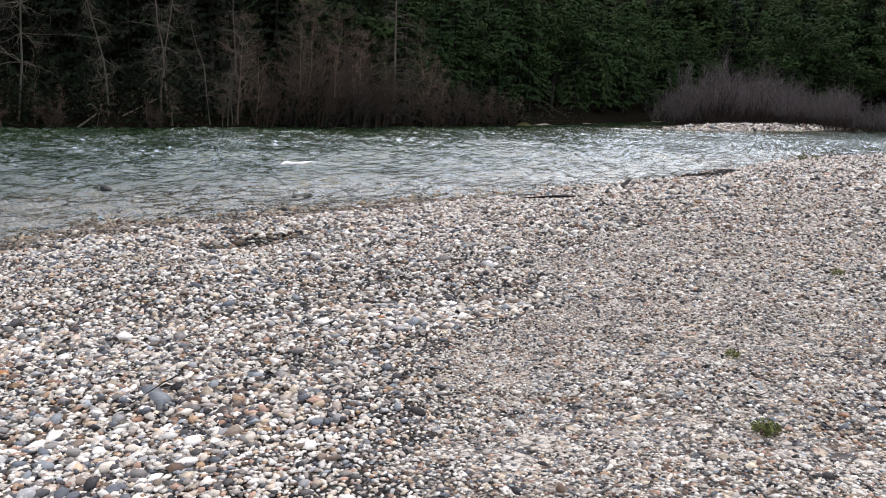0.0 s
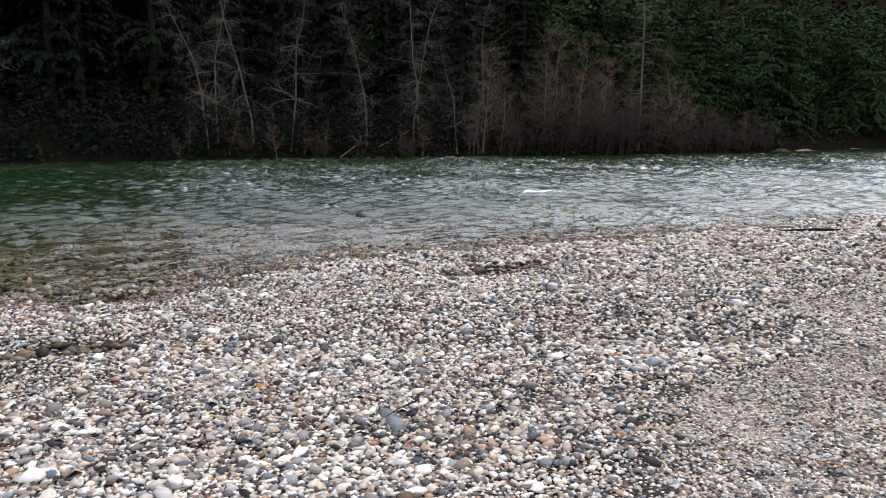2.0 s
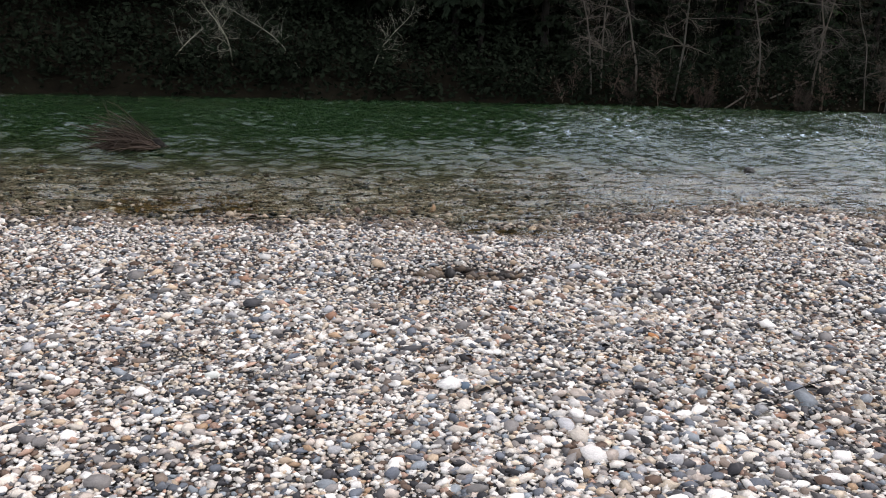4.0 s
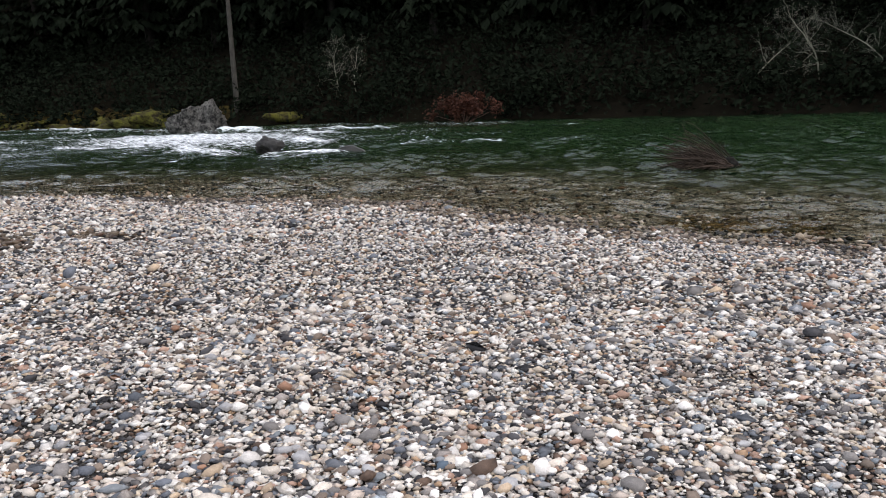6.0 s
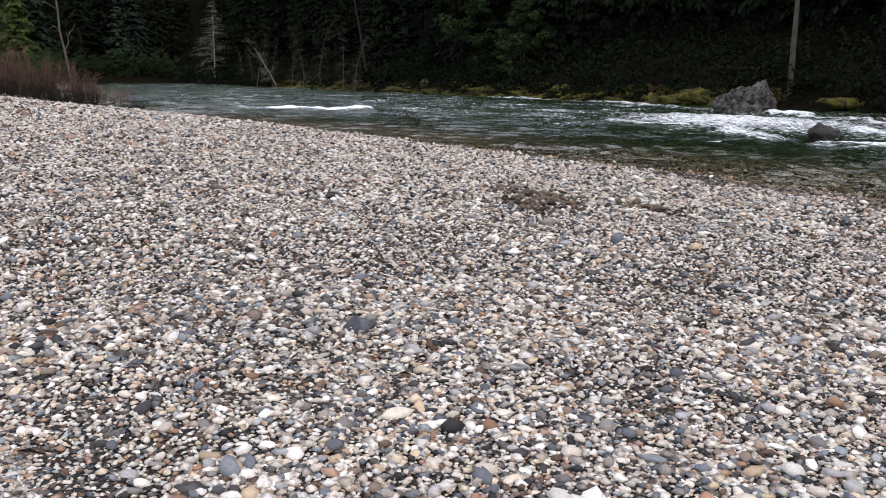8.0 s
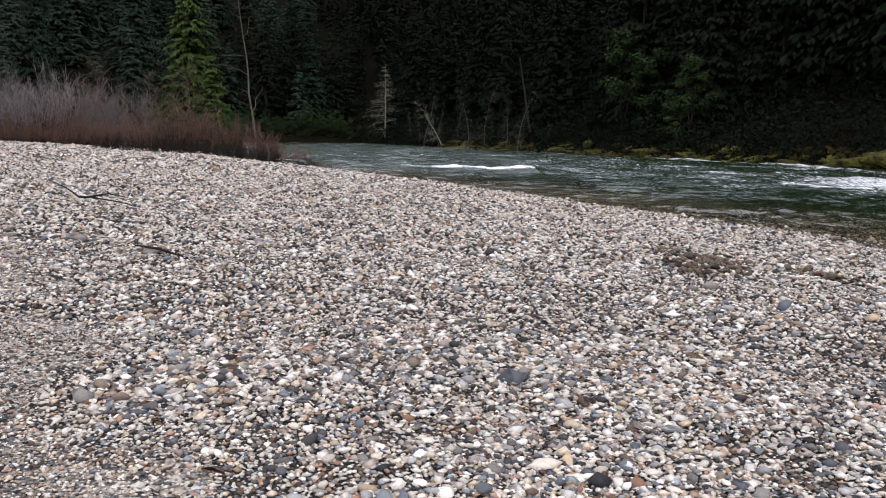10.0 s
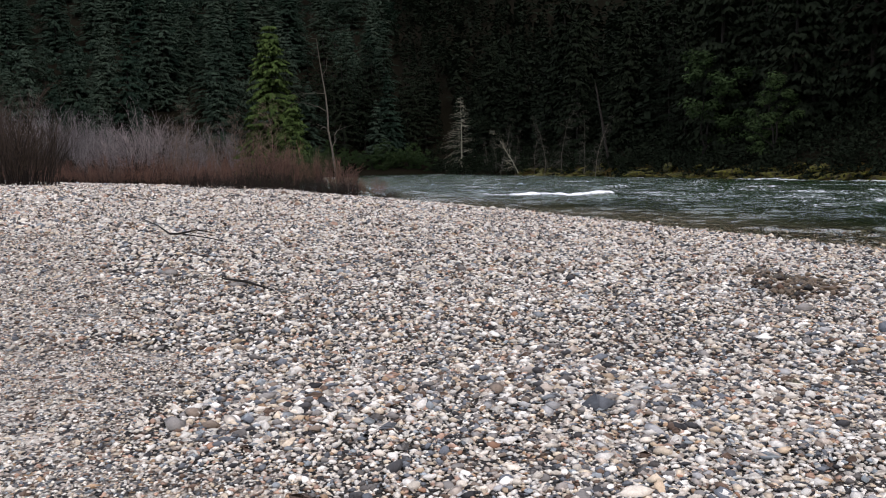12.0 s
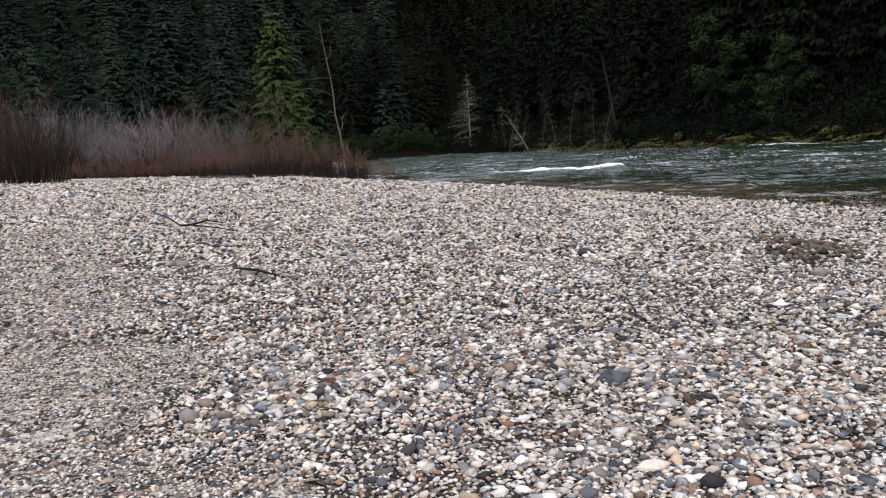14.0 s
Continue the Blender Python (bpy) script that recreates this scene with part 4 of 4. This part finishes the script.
for i in range(56):
    plant((firs + oaks)[i % 6], 145 + random.uniform(0, 50), -22 + 1.7 * i + random.uniform(-2, 2), random.uniform(1.0, 1.3) * (1.0 if i % 6 < 3 else 1.7))

# ---- rocks in and beside the river ----


def rock_mesh(name, seed, size, mat, detail=4, cut=(), rough=0.16):
    """A worn boulder: a ball knocked flat on several sides, with ledges and cracks."""
    bm = bmesh.new()
    bmesh.ops.create_icosphere(bm, subdivisions=detail, radius=1.0)
    rr = random.Random(seed)
    planes = [(Vector((rr.gauss(0, 1), rr.gauss(0, 1), rr.gauss(0.2, 0.7))).normalized(), rr.uniform(0.62, 0.9)) for _ in range(9)] + [(Vector(n).normalized(), d) for n, d in cut]
    off = Vector((seed * 3.1, seed * 1.7, 0))
    for v in bm.verts:
        for n, d in planes:
            over = v.co.dot(n) - d
            if over > 0:
                v.co -= n * over * 0.92
        k = noise.fractal(v.co * 2.2 + off, 1.0, 2.0, 5) * rough + noise.fractal(v.co * 6 + off, 1.0, 2.0, 4) * rough * 0.45
        v.co += v.co.normalized() * k
        v.co = Vector((v.co.x * size[0], v.co.y * size[1], v.co.z * size[2]))
    me = bpy.data.meshes.new(name)
    bm.to_mesh(me)
    bm.free()
    me.materials.append(mat)
    me.polygons.foreach_set("use_smooth", np.ones(len(me.polygons), dtype=bool))
    return me


boulder = tagged(new("boulder", rock_mesh("boulder", 3, (2.05, 1.7, 1.8), M_ROCK, 5, [((-0.5, -0.1, 1.0), 0.66), ((0.9, -0.3, 0.4), 0.82)], 0.24)), "large grey angular boulder standing in white water", "boulder")
boulder.matrix_basis = pose(-39.0, 43.0, -0.45, 0, 0, 38)
wet_rock = tagged(new("midstream_rock", rock_mesh("midstream_rock", 8, (0.52, 0.42, 0.44), M_ROCK_WET, 4, (), 0.3)), "dark wet rock breaking the rapids", "rock")
wet_rock.matrix_basis = pose(-19.5, 25.4, -0.42, 0, 0, 30)
smooth_rock = tagged(new("midstream_rock", rock_mesh("midstream_rock", 9, (0.8, 0.5, 0.34), M_ROCK_WET, 4, (), 0.1)), "smooth brown rock with water spilling over", "rock")
smooth_rock.matrix_basis = pose(-16.9, 26.6, -0.80, 0, 0, 20)
for x, y, s in ((-36.0, 41.2, 0.5), (-27.0, 39.5, 0.8), (-43.3, 42.6, 0.6), (-35.0, 42.4, 0.45)):
    ob = copy_thing(wet_rock, pose(x, y, -0.75, 0, 0, 50 * x))
    ob.scale = (s, s, s)
    tagged(ob, "small dark wet rock beside the large boulder")
shallow_rock = tagged(new("shallow_rock", rock_mesh("shallow_rock", 12, (0.17, 0.13, 0.10), M_ROCK_WET, 3)), "small dark rock in the riffle", "rock")
shallow_rock.matrix_basis = pose(11.96, 17.32, -0.72, 0, 0, 10)

mossy = [tagged(new("mossy_rock", rock_mesh("mossy_rock", 20 + i, (1.3, 1.0, 0.75), M_MOSS, 3, (), 0.3)), "rounded rock covered with yellow green moss", "rock", "mossy rocks of the far bank") for i in range(4)]
spots = [(-51.6, 0.8, 1.0), (-54.0, 0.5, 0.8), (-38.3, 0.7, 0.85), (-49.6, 0.3, 0.6), (-57.5, 0.6, 0.6)]
mr = random.Random(9)
for i in range(170):
    spots.append((-47 - 0.68 * i + mr.uniform(-0.8, 0.8), mr.uniform(-0.4, 2.0), mr.uniform(0.3, 0.62) * (1.7 if i % 7 == 0 else 1.0)))
spots += [(73.9, -0.3, 0.75), (75.5, -0.6, 0.5)]
for i, (x, up, s) in enumerate(spots):
    m = pose(x, bank(x, up), ground_at(x, bank(x, up)) + 0.32 * s, mr.uniform(-15, 15), mr.uniform(-15, 15), mr.uniform(0, 360))
    if i < 4:
        ob = mossy[i]
        ob.matrix_basis = m
    else:
        ob = copy_thing(mossy[i % 4], m)
    ob.scale = (s * mr.uniform(1.0, 2.3), s, s * mr.uniform(0.5, 1.0))

# ---- shrubs of their own ----
red = rooted("red_shrub", "low rust red leafy shrub at the far waterline", "shrub")
rs = np.random.default_rng(61)
c = rs.normal(0, 1, (30, 3)) * np.array([1.25, 0.7, 0.5]) + np.array([0, 0, 1.35])
cc = c[rs.integers(0, 30, 2600)] + rs.normal(0, 0.28, (2600, 3))
cc = cc[cc[:, 2] > 0.1]
segs = [(0.2 * v[0], 0.2 * v[1], 0, *v, 0.03, 0.008) for v in c]
under("stem_mass", mesh_np("stem_mass", *tubes(segs, 3), [M_TWIG_RED]), red)
under("foliage", mesh_np("foliage", *leaf_quads(cc, 0.15, rs, 0.4), [M_LEAF_RED], False), red)
red.matrix_basis = pose(-23.2, 51.6, -0.75) @ Matrix.Scale(0.78, 4)

snag = rooted("stranded_brush", "brown leafless brush stranded in the shallow river", "shrub")
br = random.Random(63)
segs = []
for _ in range(210):
    d = Vector((min(-0.45, -1.0 + br.gauss(0, 0.35)), br.gauss(0, 0.3), abs(br.gauss(0.25, 0.22)))).normalized()
    p = Vector((br.gauss(0, 0.1), br.gauss(0, 0.1), 0))
    ln = br.uniform(0.4, 1.35)
    for k in range(4):
        q = p + d * ln / 4
        segs.append((*p, *q, 0.017 - 0.002 * k, 0.015 - 0.002 * k))
        if k > 0:
            e = (d + Vector((br.gauss(0, 0.4), br.gauss(0, 0.4), br.gauss(0, 0.3)))).normalized()
            segs.append((*q, *(q + e * 0.3), 0.009, 0.006))
        p = q
        d = (d + Vector((0, br.gauss(0, 0.1), -0.10))).normalized()
under("twig_mass", mesh_np("twig_mass", *tubes(segs, 3), [M_TWIG_DARK]), snag)
under("root", rock_mesh("root", 66, (0.2, 0.16, 0.2), M_BARK_DARK, 3, (), 0.3), snag, "dark tangled root")
snag.matrix_basis = pose(-2.2, 22.0, -0.72) @ Matrix.Scale(1.2, 4)

# ---- driftwood and small growth on the bar ----


def stick(name, label, pts, radii, z0=0.0, mat=None, sides=7):
    base = Vector(pts[0])
    root = rooted(name, label, "driftwood")
    local = [(p[0] - base.x, p[1] - base.y, ground_at(p[0], p[1]) - ground_at(base.x, base.y) + p[2]) for p in pts]
    under("wood", mesh_np("wood", *limb(local, radii, sides, len(pts) + int(abs(base.x))), [mat or M_DRIFT]), root)
    root.matrix_basis = pose(base.x, base.y, ground_at(base.x, base.y) + z0)
    return root


stick("driftwood_branch", "long bent weathered branch lying on the gravel", [(-23.0, -4.2, 0.10), (-20.5, -3.4, 0.06), (-18.2, -2.85, 0.03), (-17.6, -2.6, 0.05), (-17.9, -2.25, 0.14), (-18.3, -1.9, 0.06)], [0.008, 0.015, 0.022, 0.025, 0.018, 0.008], 0.06, M_BARK_DARK)
stick("driftwood_branch", "thin side branch beside the long driftwood", [(-17.7, -2.6, 0.05), (-16.9, -2.0, 0.08), (-16.2, -1.5, 0.03)], [0.015, 0.012, 0.006], 0.06, M_BARK_DARK)
stick("driftwood_log", "short dark driftwood log on the gravel", [(-10.9, -1.3, 0.03), (-10.4, -0.98, 0.05), (-9.9, -0.7, 0.03)], [0.010, 0.020, 0.009], 0.04, M_BARK_DARK)
stick("standing_twig", "small dry twig standing up in the gravel", [(-17.0, 3.25, 0.0), (-17.03, 3.27, 0.07), (-16.96, 3.23, 0.15)], [0.016, 0.018, 0.006], 0, M_BARK_DARK)
stick("driftwood_stump", "dark driftwood stump at the waterline", [(20.8, 7.9, 0.05), (21.6, 8.1, 0.14), (22.3, 8.25, 0.20)], [0.06, 0.07, 0.03], 0, M_BARK_DARK)
stick("driftwood_log", "thin driftwood pole at the waterline", [(22.0, 8.7, 0.04), (23.6, 9.0, 0.05), (25.2, 9.2, 0.04)], [0.03, 0.035, 0.02], 0, M_BARK_DARK)
stick("driftwood_log", "flat dark driftwood by the water", [(17.1, 8.7, 0.03), (17.5, 8.1, 0.05), (17.9, 7.7, 0.03)], [0.025, 0.035, 0.02], 0, M_BARK_DARK)
stick("black_stick", "thin black stick on the gravel", [(2.96, 3.28, 0.05), (3.15, 3.32, 0.06), (3.36, 3.35, 0.10), (3.5, 3.36, 0.12)], [0.0015, 0.0025, 0.0035, 0.006], 0, M_BARK_DARK)
stick("driftwood_log", "dark log stranded on the gravel island", [(75.2, 22.4, 0.15), (77, 21.6, 0.2), (79, 20.9, 0.15)], [0.2, 0.25, 0.15], 0.1, M_BARK_DARK)
stick("pale_branch", "pale curved dead branch at the far waterline", [(31.4, 50.8, 0.0), (32.6, 50.6, 0.55), (32.9, 50.6, 0.9), (32.4, 50.6, 1.45), (32.0, 50.5, 1.6)], [0.05, 0.06, 0.05, 0.04, 0.02], 0.2, M_BARK_GREY)
stick("fallen_trunk", "pale fallen trunk leaning on the far bank", [(34.6, 50.4, 0.1), (36.8, 50.8, 0.5), (39.2, 51.4, 1.0)], [0.06, 0.05, 0.03], 0.1, M_BARK_GREY)


def weed(x, y, size, count, label):
    root = rooted("weed", label, "plant")
    r = np.random.default_rng(int(100 + 7 * abs(x)))
    w, d = r.uniform(0, 6.283, count), size * 0.5 * np.sqrt(r.uniform(0, 1, count))
    cc = np.stack([d * np.cos(w), d * np.sin(w), 0.01 + size * 0.55 * r.uniform(0, 1, count) * (1 - (2 * d / size) ** 2 * 0.6)], -1)
    under("leaf_mass", mesh_np("leaf_mass", *leaf_quads(cc, size * 0.09, r, 0.3), [M_WEED], False), root)
    segs = [(0, 0, 0, *v, size * 0.012, size * 0.006) for v in cc[:40]]
    under("stem_mass", mesh_np("stem_mass", *tubes(segs, 3), [M_TWIG_BROWN]), root)
    root.matrix_basis = pose(x, y, ground_at(x, y))


weed(4.62, 0.22, 0.14, 200, "small green weed growing in the gravel")
weed(41.0, 7.6, 0.5, 160, "low green weeds on the crest of the bar")
weed(42.6, 7.4, 0.4, 140, "low green weeds on the crest of the bar")
weed(9.3, 0.7, 0.12, 120, "small green weed growing in the gravel")
weed(5.9, 0.75, 0.10, 120, "small green weed growing in the gravel")
for i, (x, y, z, s) in enumerate([(27.6, 8.25, 0.0, 1.0), (28.9, 8.0, 0.0, 1.1), (30.2, 7.9, 0.0, 0.8)]):
    mat_r = rooted("drift_debris", "dark matted drift debris at the waterline", "driftwood", "drift debris")
    rr2 = random.Random(80 + i)
    segs = []
    for _ in range(130):
        a = rr2.uniform(-0.5, 0.5)
        p = Vector((rr2.uniform(-0.8, 0.8), rr2.uniform(-0.4, 0.4), rr2.uniform(0.0, 0.10)))
        q = p + Vector((math.cos(a), math.sin(a), rr2.gauss(0, 0.06))) * rr2.uniform(0.2, 0.6)
        segs.append((*p, *q, 0.014, 0.008))
    under("twig_mass", mesh_np("twig_mass", *tubes(segs, 3), [M_BARK_DARK]), mat_r)
    mat_r.matrix_basis = pose(x, y, ground_at(x, y)) @ Matrix.Scale(s, 4)

# ---- stones of the gravel bar ----


def dome(sides, rings):
    """A rounded stone, drawn in towards its foot, on rings of sides, all quads."""
    prof = {1: [(0.66, -0.75), (1.0, 0.10)], 2: [(0.64, -0.80), (1.0, 0.0), (0.74, 0.68)]}[rings]
    v = [(r * math.cos(6.2832 * k / sides), r * math.sin(6.2832 * k / sides), z) for r, z in prof for k in range(sides)] + [(0, 0, 1.0)]
    q = []
    for j in range(rings):
        for k in range(sides):
            n = (k + 1) % sides
            q.append((j * sides + k, j * sides + n, (j + 1) * sides + n, (j + 1) * sides + k))
    o = rings * sides
    for k in range(0, sides, 2):
        q.append((o + k, o + k + 1, o + (k + 2) % sides, (rings + 1) * sides))
    return np.array(v), np.array(q)


def scatter(r, x, y, size, template, sink=0.12, dz=0.0, tall=1.0):
    """Stones of these sizes at these places, each turned, tilted and knocked out of shape."""
    tv, tq = template
    n, k = len(x), len(tv)
    v = tv[None] * r.uniform(0.82, 1.14, (n, k, 1)) + r.normal(0, 0.06, (n, k, 3))
    ax = np.stack([size * 0.5 * r.uniform(0.95, 1.5, n), size * 0.5 * r.uniform(0.70, 1.05, n), size * tall * r.uniform(0.17, 0.40, n)], -1)
    v = v * ax[:, None]
    tx, ty, w = r.normal(0, 0.16, n), r.normal(0, 0.16, n), r.uniform(0, 6.283, n)
    v[..., 2] += v[..., 0] * tx[:, None] + v[..., 1] * ty[:, None]
    c, s = np.cos(w)[:, None], np.sin(w)[:, None]
    vx, vy = v[..., 0] * c - v[..., 1] * s, v[..., 0] * s + v[..., 1] * c
    z = land(x, y) + ax[:, 2] * sink + dz
    v = np.stack([vx + x[:, None], vy + y[:, None], v[..., 2] + z[:, None]], -1)
    q = tq[None] + (np.arange(n) * k)[:, None, None]
    return v.reshape(-1, 3), q.reshape(-1, 4)


def fan(r, n, r0, r1, a0=-112, a1=88):
    """Random places in the part of the bar in view."""
    d = np.sqrt(r.uniform(r0 * r0, r1 * r1, n))
    w = np.radians(r.uniform(a0, a1, n))
    return 0.4 + d * np.sin(w), -0.5 + d * np.cos(w)


def packed(r, r0, r1, pitch, a0=-112, a1=88):
    """Closely packed places on the bar, in staggered rows knocked out of line."""
    n = int(2 * r1 / pitch)
    i, j = np.meshgrid(np.arange(n), np.arange(int(n / 0.87)))
    x = (i + 0.5 * (j % 2)).ravel() * pitch - r1 + r.normal(0, 0.27 * pitch, i.size)
    y = j.ravel() * pitch * 0.87 - r1 + r.normal(0, 0.27 * pitch, i.size)
    d, w = np.hypot(x, y), np.degrees(np.arctan2(x, y))
    keep = (d >= r0) & (d < r1) & ((w - a0) % 360 < a1 - a0)
    x, y = x[keep] + 0.4, y[keep] - 0.5
    on = y < near_shore(x) + 0.7
    return x[on], y[on]


def lay(x, y, size, template, mat, label, sink=0.12, tall=1.0):
    tagged(under("river_stones", mesh_np("river_stones", *scatter(sr, x, y, size, template, sink, 0.0, tall), [mat]), ground, label), kind="stuff")


def wet_split(x, y):
    dark = land(x, y) < WATER + 0.05 + 0.025 * rough2(x, y, 1.3, 61)
    return ((~dark, M_STONE, "rounded pale, grey and tan river stones"), (dark, M_STONE_EDGE, "dark wet river stones at the water's edge"))


sr = np.random.default_rng(77)
# the packed bed of small stones, from the standpoint outwards
for r0, r1, pitch, sides, rings in ((2.2, 4.4, 0.028, 6, 1), (4.4, 7.2, 0.033, 4, 1), (7.2, 12.0, 0.052, 4, 1), (12.0, 20.0, 0.08, 4, 1)):
    x, y = packed(sr, r0, r1, pitch)
    c = coarse(x, y)
    size = pitch * (0.66 + (0.54 if r0 < 7 else 0.24) * c) * np.exp(sr.normal(0, 0.22 + (0.14 if r0 < 7 else 0.04) * c, len(x)))
    for sel, mat, label in wet_split(x, y):
        if sel.sum() > 20:
            lay(x[sel], y[sel], size[sel], dome(sides, rings), mat, label, 0.75, 0.9)
for r0, r1, a0, a1, pitch in ((20, 36, -112, -48, 0.105), (36, 78, -112, -66, 0.175), (20, 46, 62, 88, 0.115)):
    x, y = packed(sr, r0, r1, pitch, a0, a1)
    ok = (land(x, y) > WATER - 0.06) & (x > -80)
    lay(x[ok], y[ok], 0.76 * pitch * np.exp(sr.normal(0, 0.3, ok.sum())), dome(4, 1), M_STONE, "pale river stones on the far end of the bar", 0.6, 1.1)

x, y = sr.uniform(70, 116, 9000), sr.uniform(6, 42, 9000)
ok = (land(x, y) > WATER - 0.03) & (y > near_shore(x) + 3) & (y < far_shore(x) - 4)
lay(x[ok], y[ok], 0.28 * np.exp(sr.normal(0, 0.3, ok.sum())), dome(4, 1), M_STONE, "pale stones on the gravel island", 0.5)

# larger flat stones lying among them, most of all on the coarse part of the bar
HERO = []
for r0, r1, per, mean, sides, rings in ((2.2, 4.4, 180, 0.048, 8, 2), (4.4, 7.2, 150, 0.052, 8, 1), (7.2, 13.0, 64, 0.062, 6, 1), (13.0, 22.0, 13, 0.075, 6, 1)):
    n = int(per * math.pi * (r1 * r1 - r0 * r0) * 200 / 360)
    x, y = fan(sr, n, r0, r1)
    c = coarse(x, y)
    ok = (sr.uniform(0, 1, n) < 0.02 + 0.98 * c ** 1.8) & (y < near_shore(x) + 0.2)
    x, y, c = x[ok], y[ok], c[ok]
    size = mean * (0.6 + 0.4 * c) * np.exp(sr.normal(0, 0.34, len(x)))
    if rings == 2:
        near = np.argsort(-size)[:300]
        HERO = list(zip(x[near], y[near], size[near]))
        rest = np.setdiff1d(np.arange(len(x)), near)
        x, y, size = x[rest], y[rest], size[rest]
    lay(x, y, size, dome(sides, rings), M_SLATE, "larger flat grey, brown and white stones on the bar", 0.95, 0.8)

# the bar round and behind the standpoint
x, y = fan(sr, 14000, 0.0, 5.5, 60, 275)
lay(x, y, 0.034 * np.exp(sr.normal(0, 0.3, len(x))), dome(4, 1), M_STONE, "rounded river stones on the back of the bar")
x, y = packed(sr, 0.0, 2.2, 0.036)
lay(x, y, 0.036 * np.exp(sr.normal(0, 0.3, len(x))), dome(4, 1), M_STONE, "rounded river stones underfoot")

# stones in the shallows, wet and half drowned
sx = sr.uniform(-26, 24, 12000)
sy = near_shore(sx) + 0.1 + 7.5 * sr.uniform(0, 1, len(sx)) ** 1.5
ss = np.clip(0.065 * np.exp(sr.normal(0, 0.4, len(sx))), 0.03, 0.18)
st = under("shallow_stones", mesh_np("shallow_stones", *scatter(sr, sx, sy, ss, dome(4, 1), 0.8), [M_STONE_WET]), ground, "brown wet stones in the shallows")
tagged(st, kind="stuff")
for px, py, rad in ((-11.2, 7.3, 0.75), (-10.2, 7.0, 0.5), (-9.8, 6.3, 0.45), (2.45, 7.33, 0.36), (-9.3, 8.2, 0.4), (8.9, 8.47, 0.6)):
    n = int(170 * rad)
    w, d = sr.uniform(0, 6.283, n), 1.25 * rad * sr.uniform(0, 1, n) ** 0.85
    st = under("damp_stones", mesh_np("damp_stones", *scatter(sr, px + 1.4 * d * np.cos(w), py + 0.7 * d * np.sin(w), np.clip(0.085 * np.exp(sr.normal(0, 0.35, n)), 0.04, 0.16), dome(6, 1), 0.8, 0.02), [M_STONE_DAMP]), ground, "dark damp brown stones in a hollow")
    tagged(st, kind="stuff")

# stones that stand out by their colour
def plain_stone(name, c):
    dark = tuple(v * 0.72 for v in c)
    return simple_material(name, dark, c, 30, 0.75, bump=0.3, dist=0.004)


TINTS = {"orange": plain_stone("orange_stone", (0.42, 0.18, 0.07)), "rust": plain_stone("rust_stone", (0.36, 0.13, 0.07)), "white": plain_stone("white_stone", (0.82, 0.80, 0.76)),
         "dark": plain_stone("dark_stone", (0.05, 0.048, 0.05)), "blue": plain_stone("blue_grey_stone", (0.11, 0.15, 0.20)), "tan": plain_stone("tan_stone", (0.62, 0.43, 0.24))}
MARKED = [("orange", 3.11, 4.74, 0.15), ("rust", 2.37, 5.76, 0.13), ("white", 0.44, 5.38, 0.13), ("dark", 0.93, 4.35, 0.14), ("tan", -2.12, 5.28, 0.15), ("dark", -3.7, 5.4, 0.14),
          ("white", 0.06, 4.30, 0.13), ("blue", 1.5, 3.9, 0.12), ("blue", -1.17, 2.77, 0.12), ("dark", -2.87, 2.9, 0.09), ("white", -5.4, 2.65, 0.16), ("dark", -6.7, 3.9, 0.14),
          ("dark", -5.97, 0.54, 0.13), ("white", -9.92, 0.36, 0.16), ("dark", 7.7, 3.82, 0.18), ("dark", 3.93, 1.88, 0.14), ("orange", 5.66, 3.55, 0.11), ("blue", 6.7, 6.25, 0.22),
          ("dark", -4.2, 1.16, 0.12), ("blue", -2.6, 2.34, 0.10), ("white", -3.06, 1.24, 0.10), ("rust", -0.82, 6.03, 0.13), ("blue", -5.7, 4.86, 0.14), ("white", -2.3, 3.3, 0.11)]


def single_stone(x, y, size, mat, label, lift=0.25):
    v, q = scatter(sr, np.array([0.0]), np.array([0.0]), np.array([size]), dome(8, 2), 0.0)
    v = v + np.array([x, y, ground_at(x, y) - ground_at(0.0, 0.0) + size * lift])
    under("stone", mesh_np("stone", v, q, [mat]), ground, label)


for tint, x, y, size in MARKED:
    single_stone(x, y, size * 0.56, TINTS[tint], TINTS[tint].name.replace("_", " ") + " lying on the gravel")
for x, y, size in HERO:
    single_stone(float(x), float(y), float(size), M_STONE_ONE, "", 0.15)
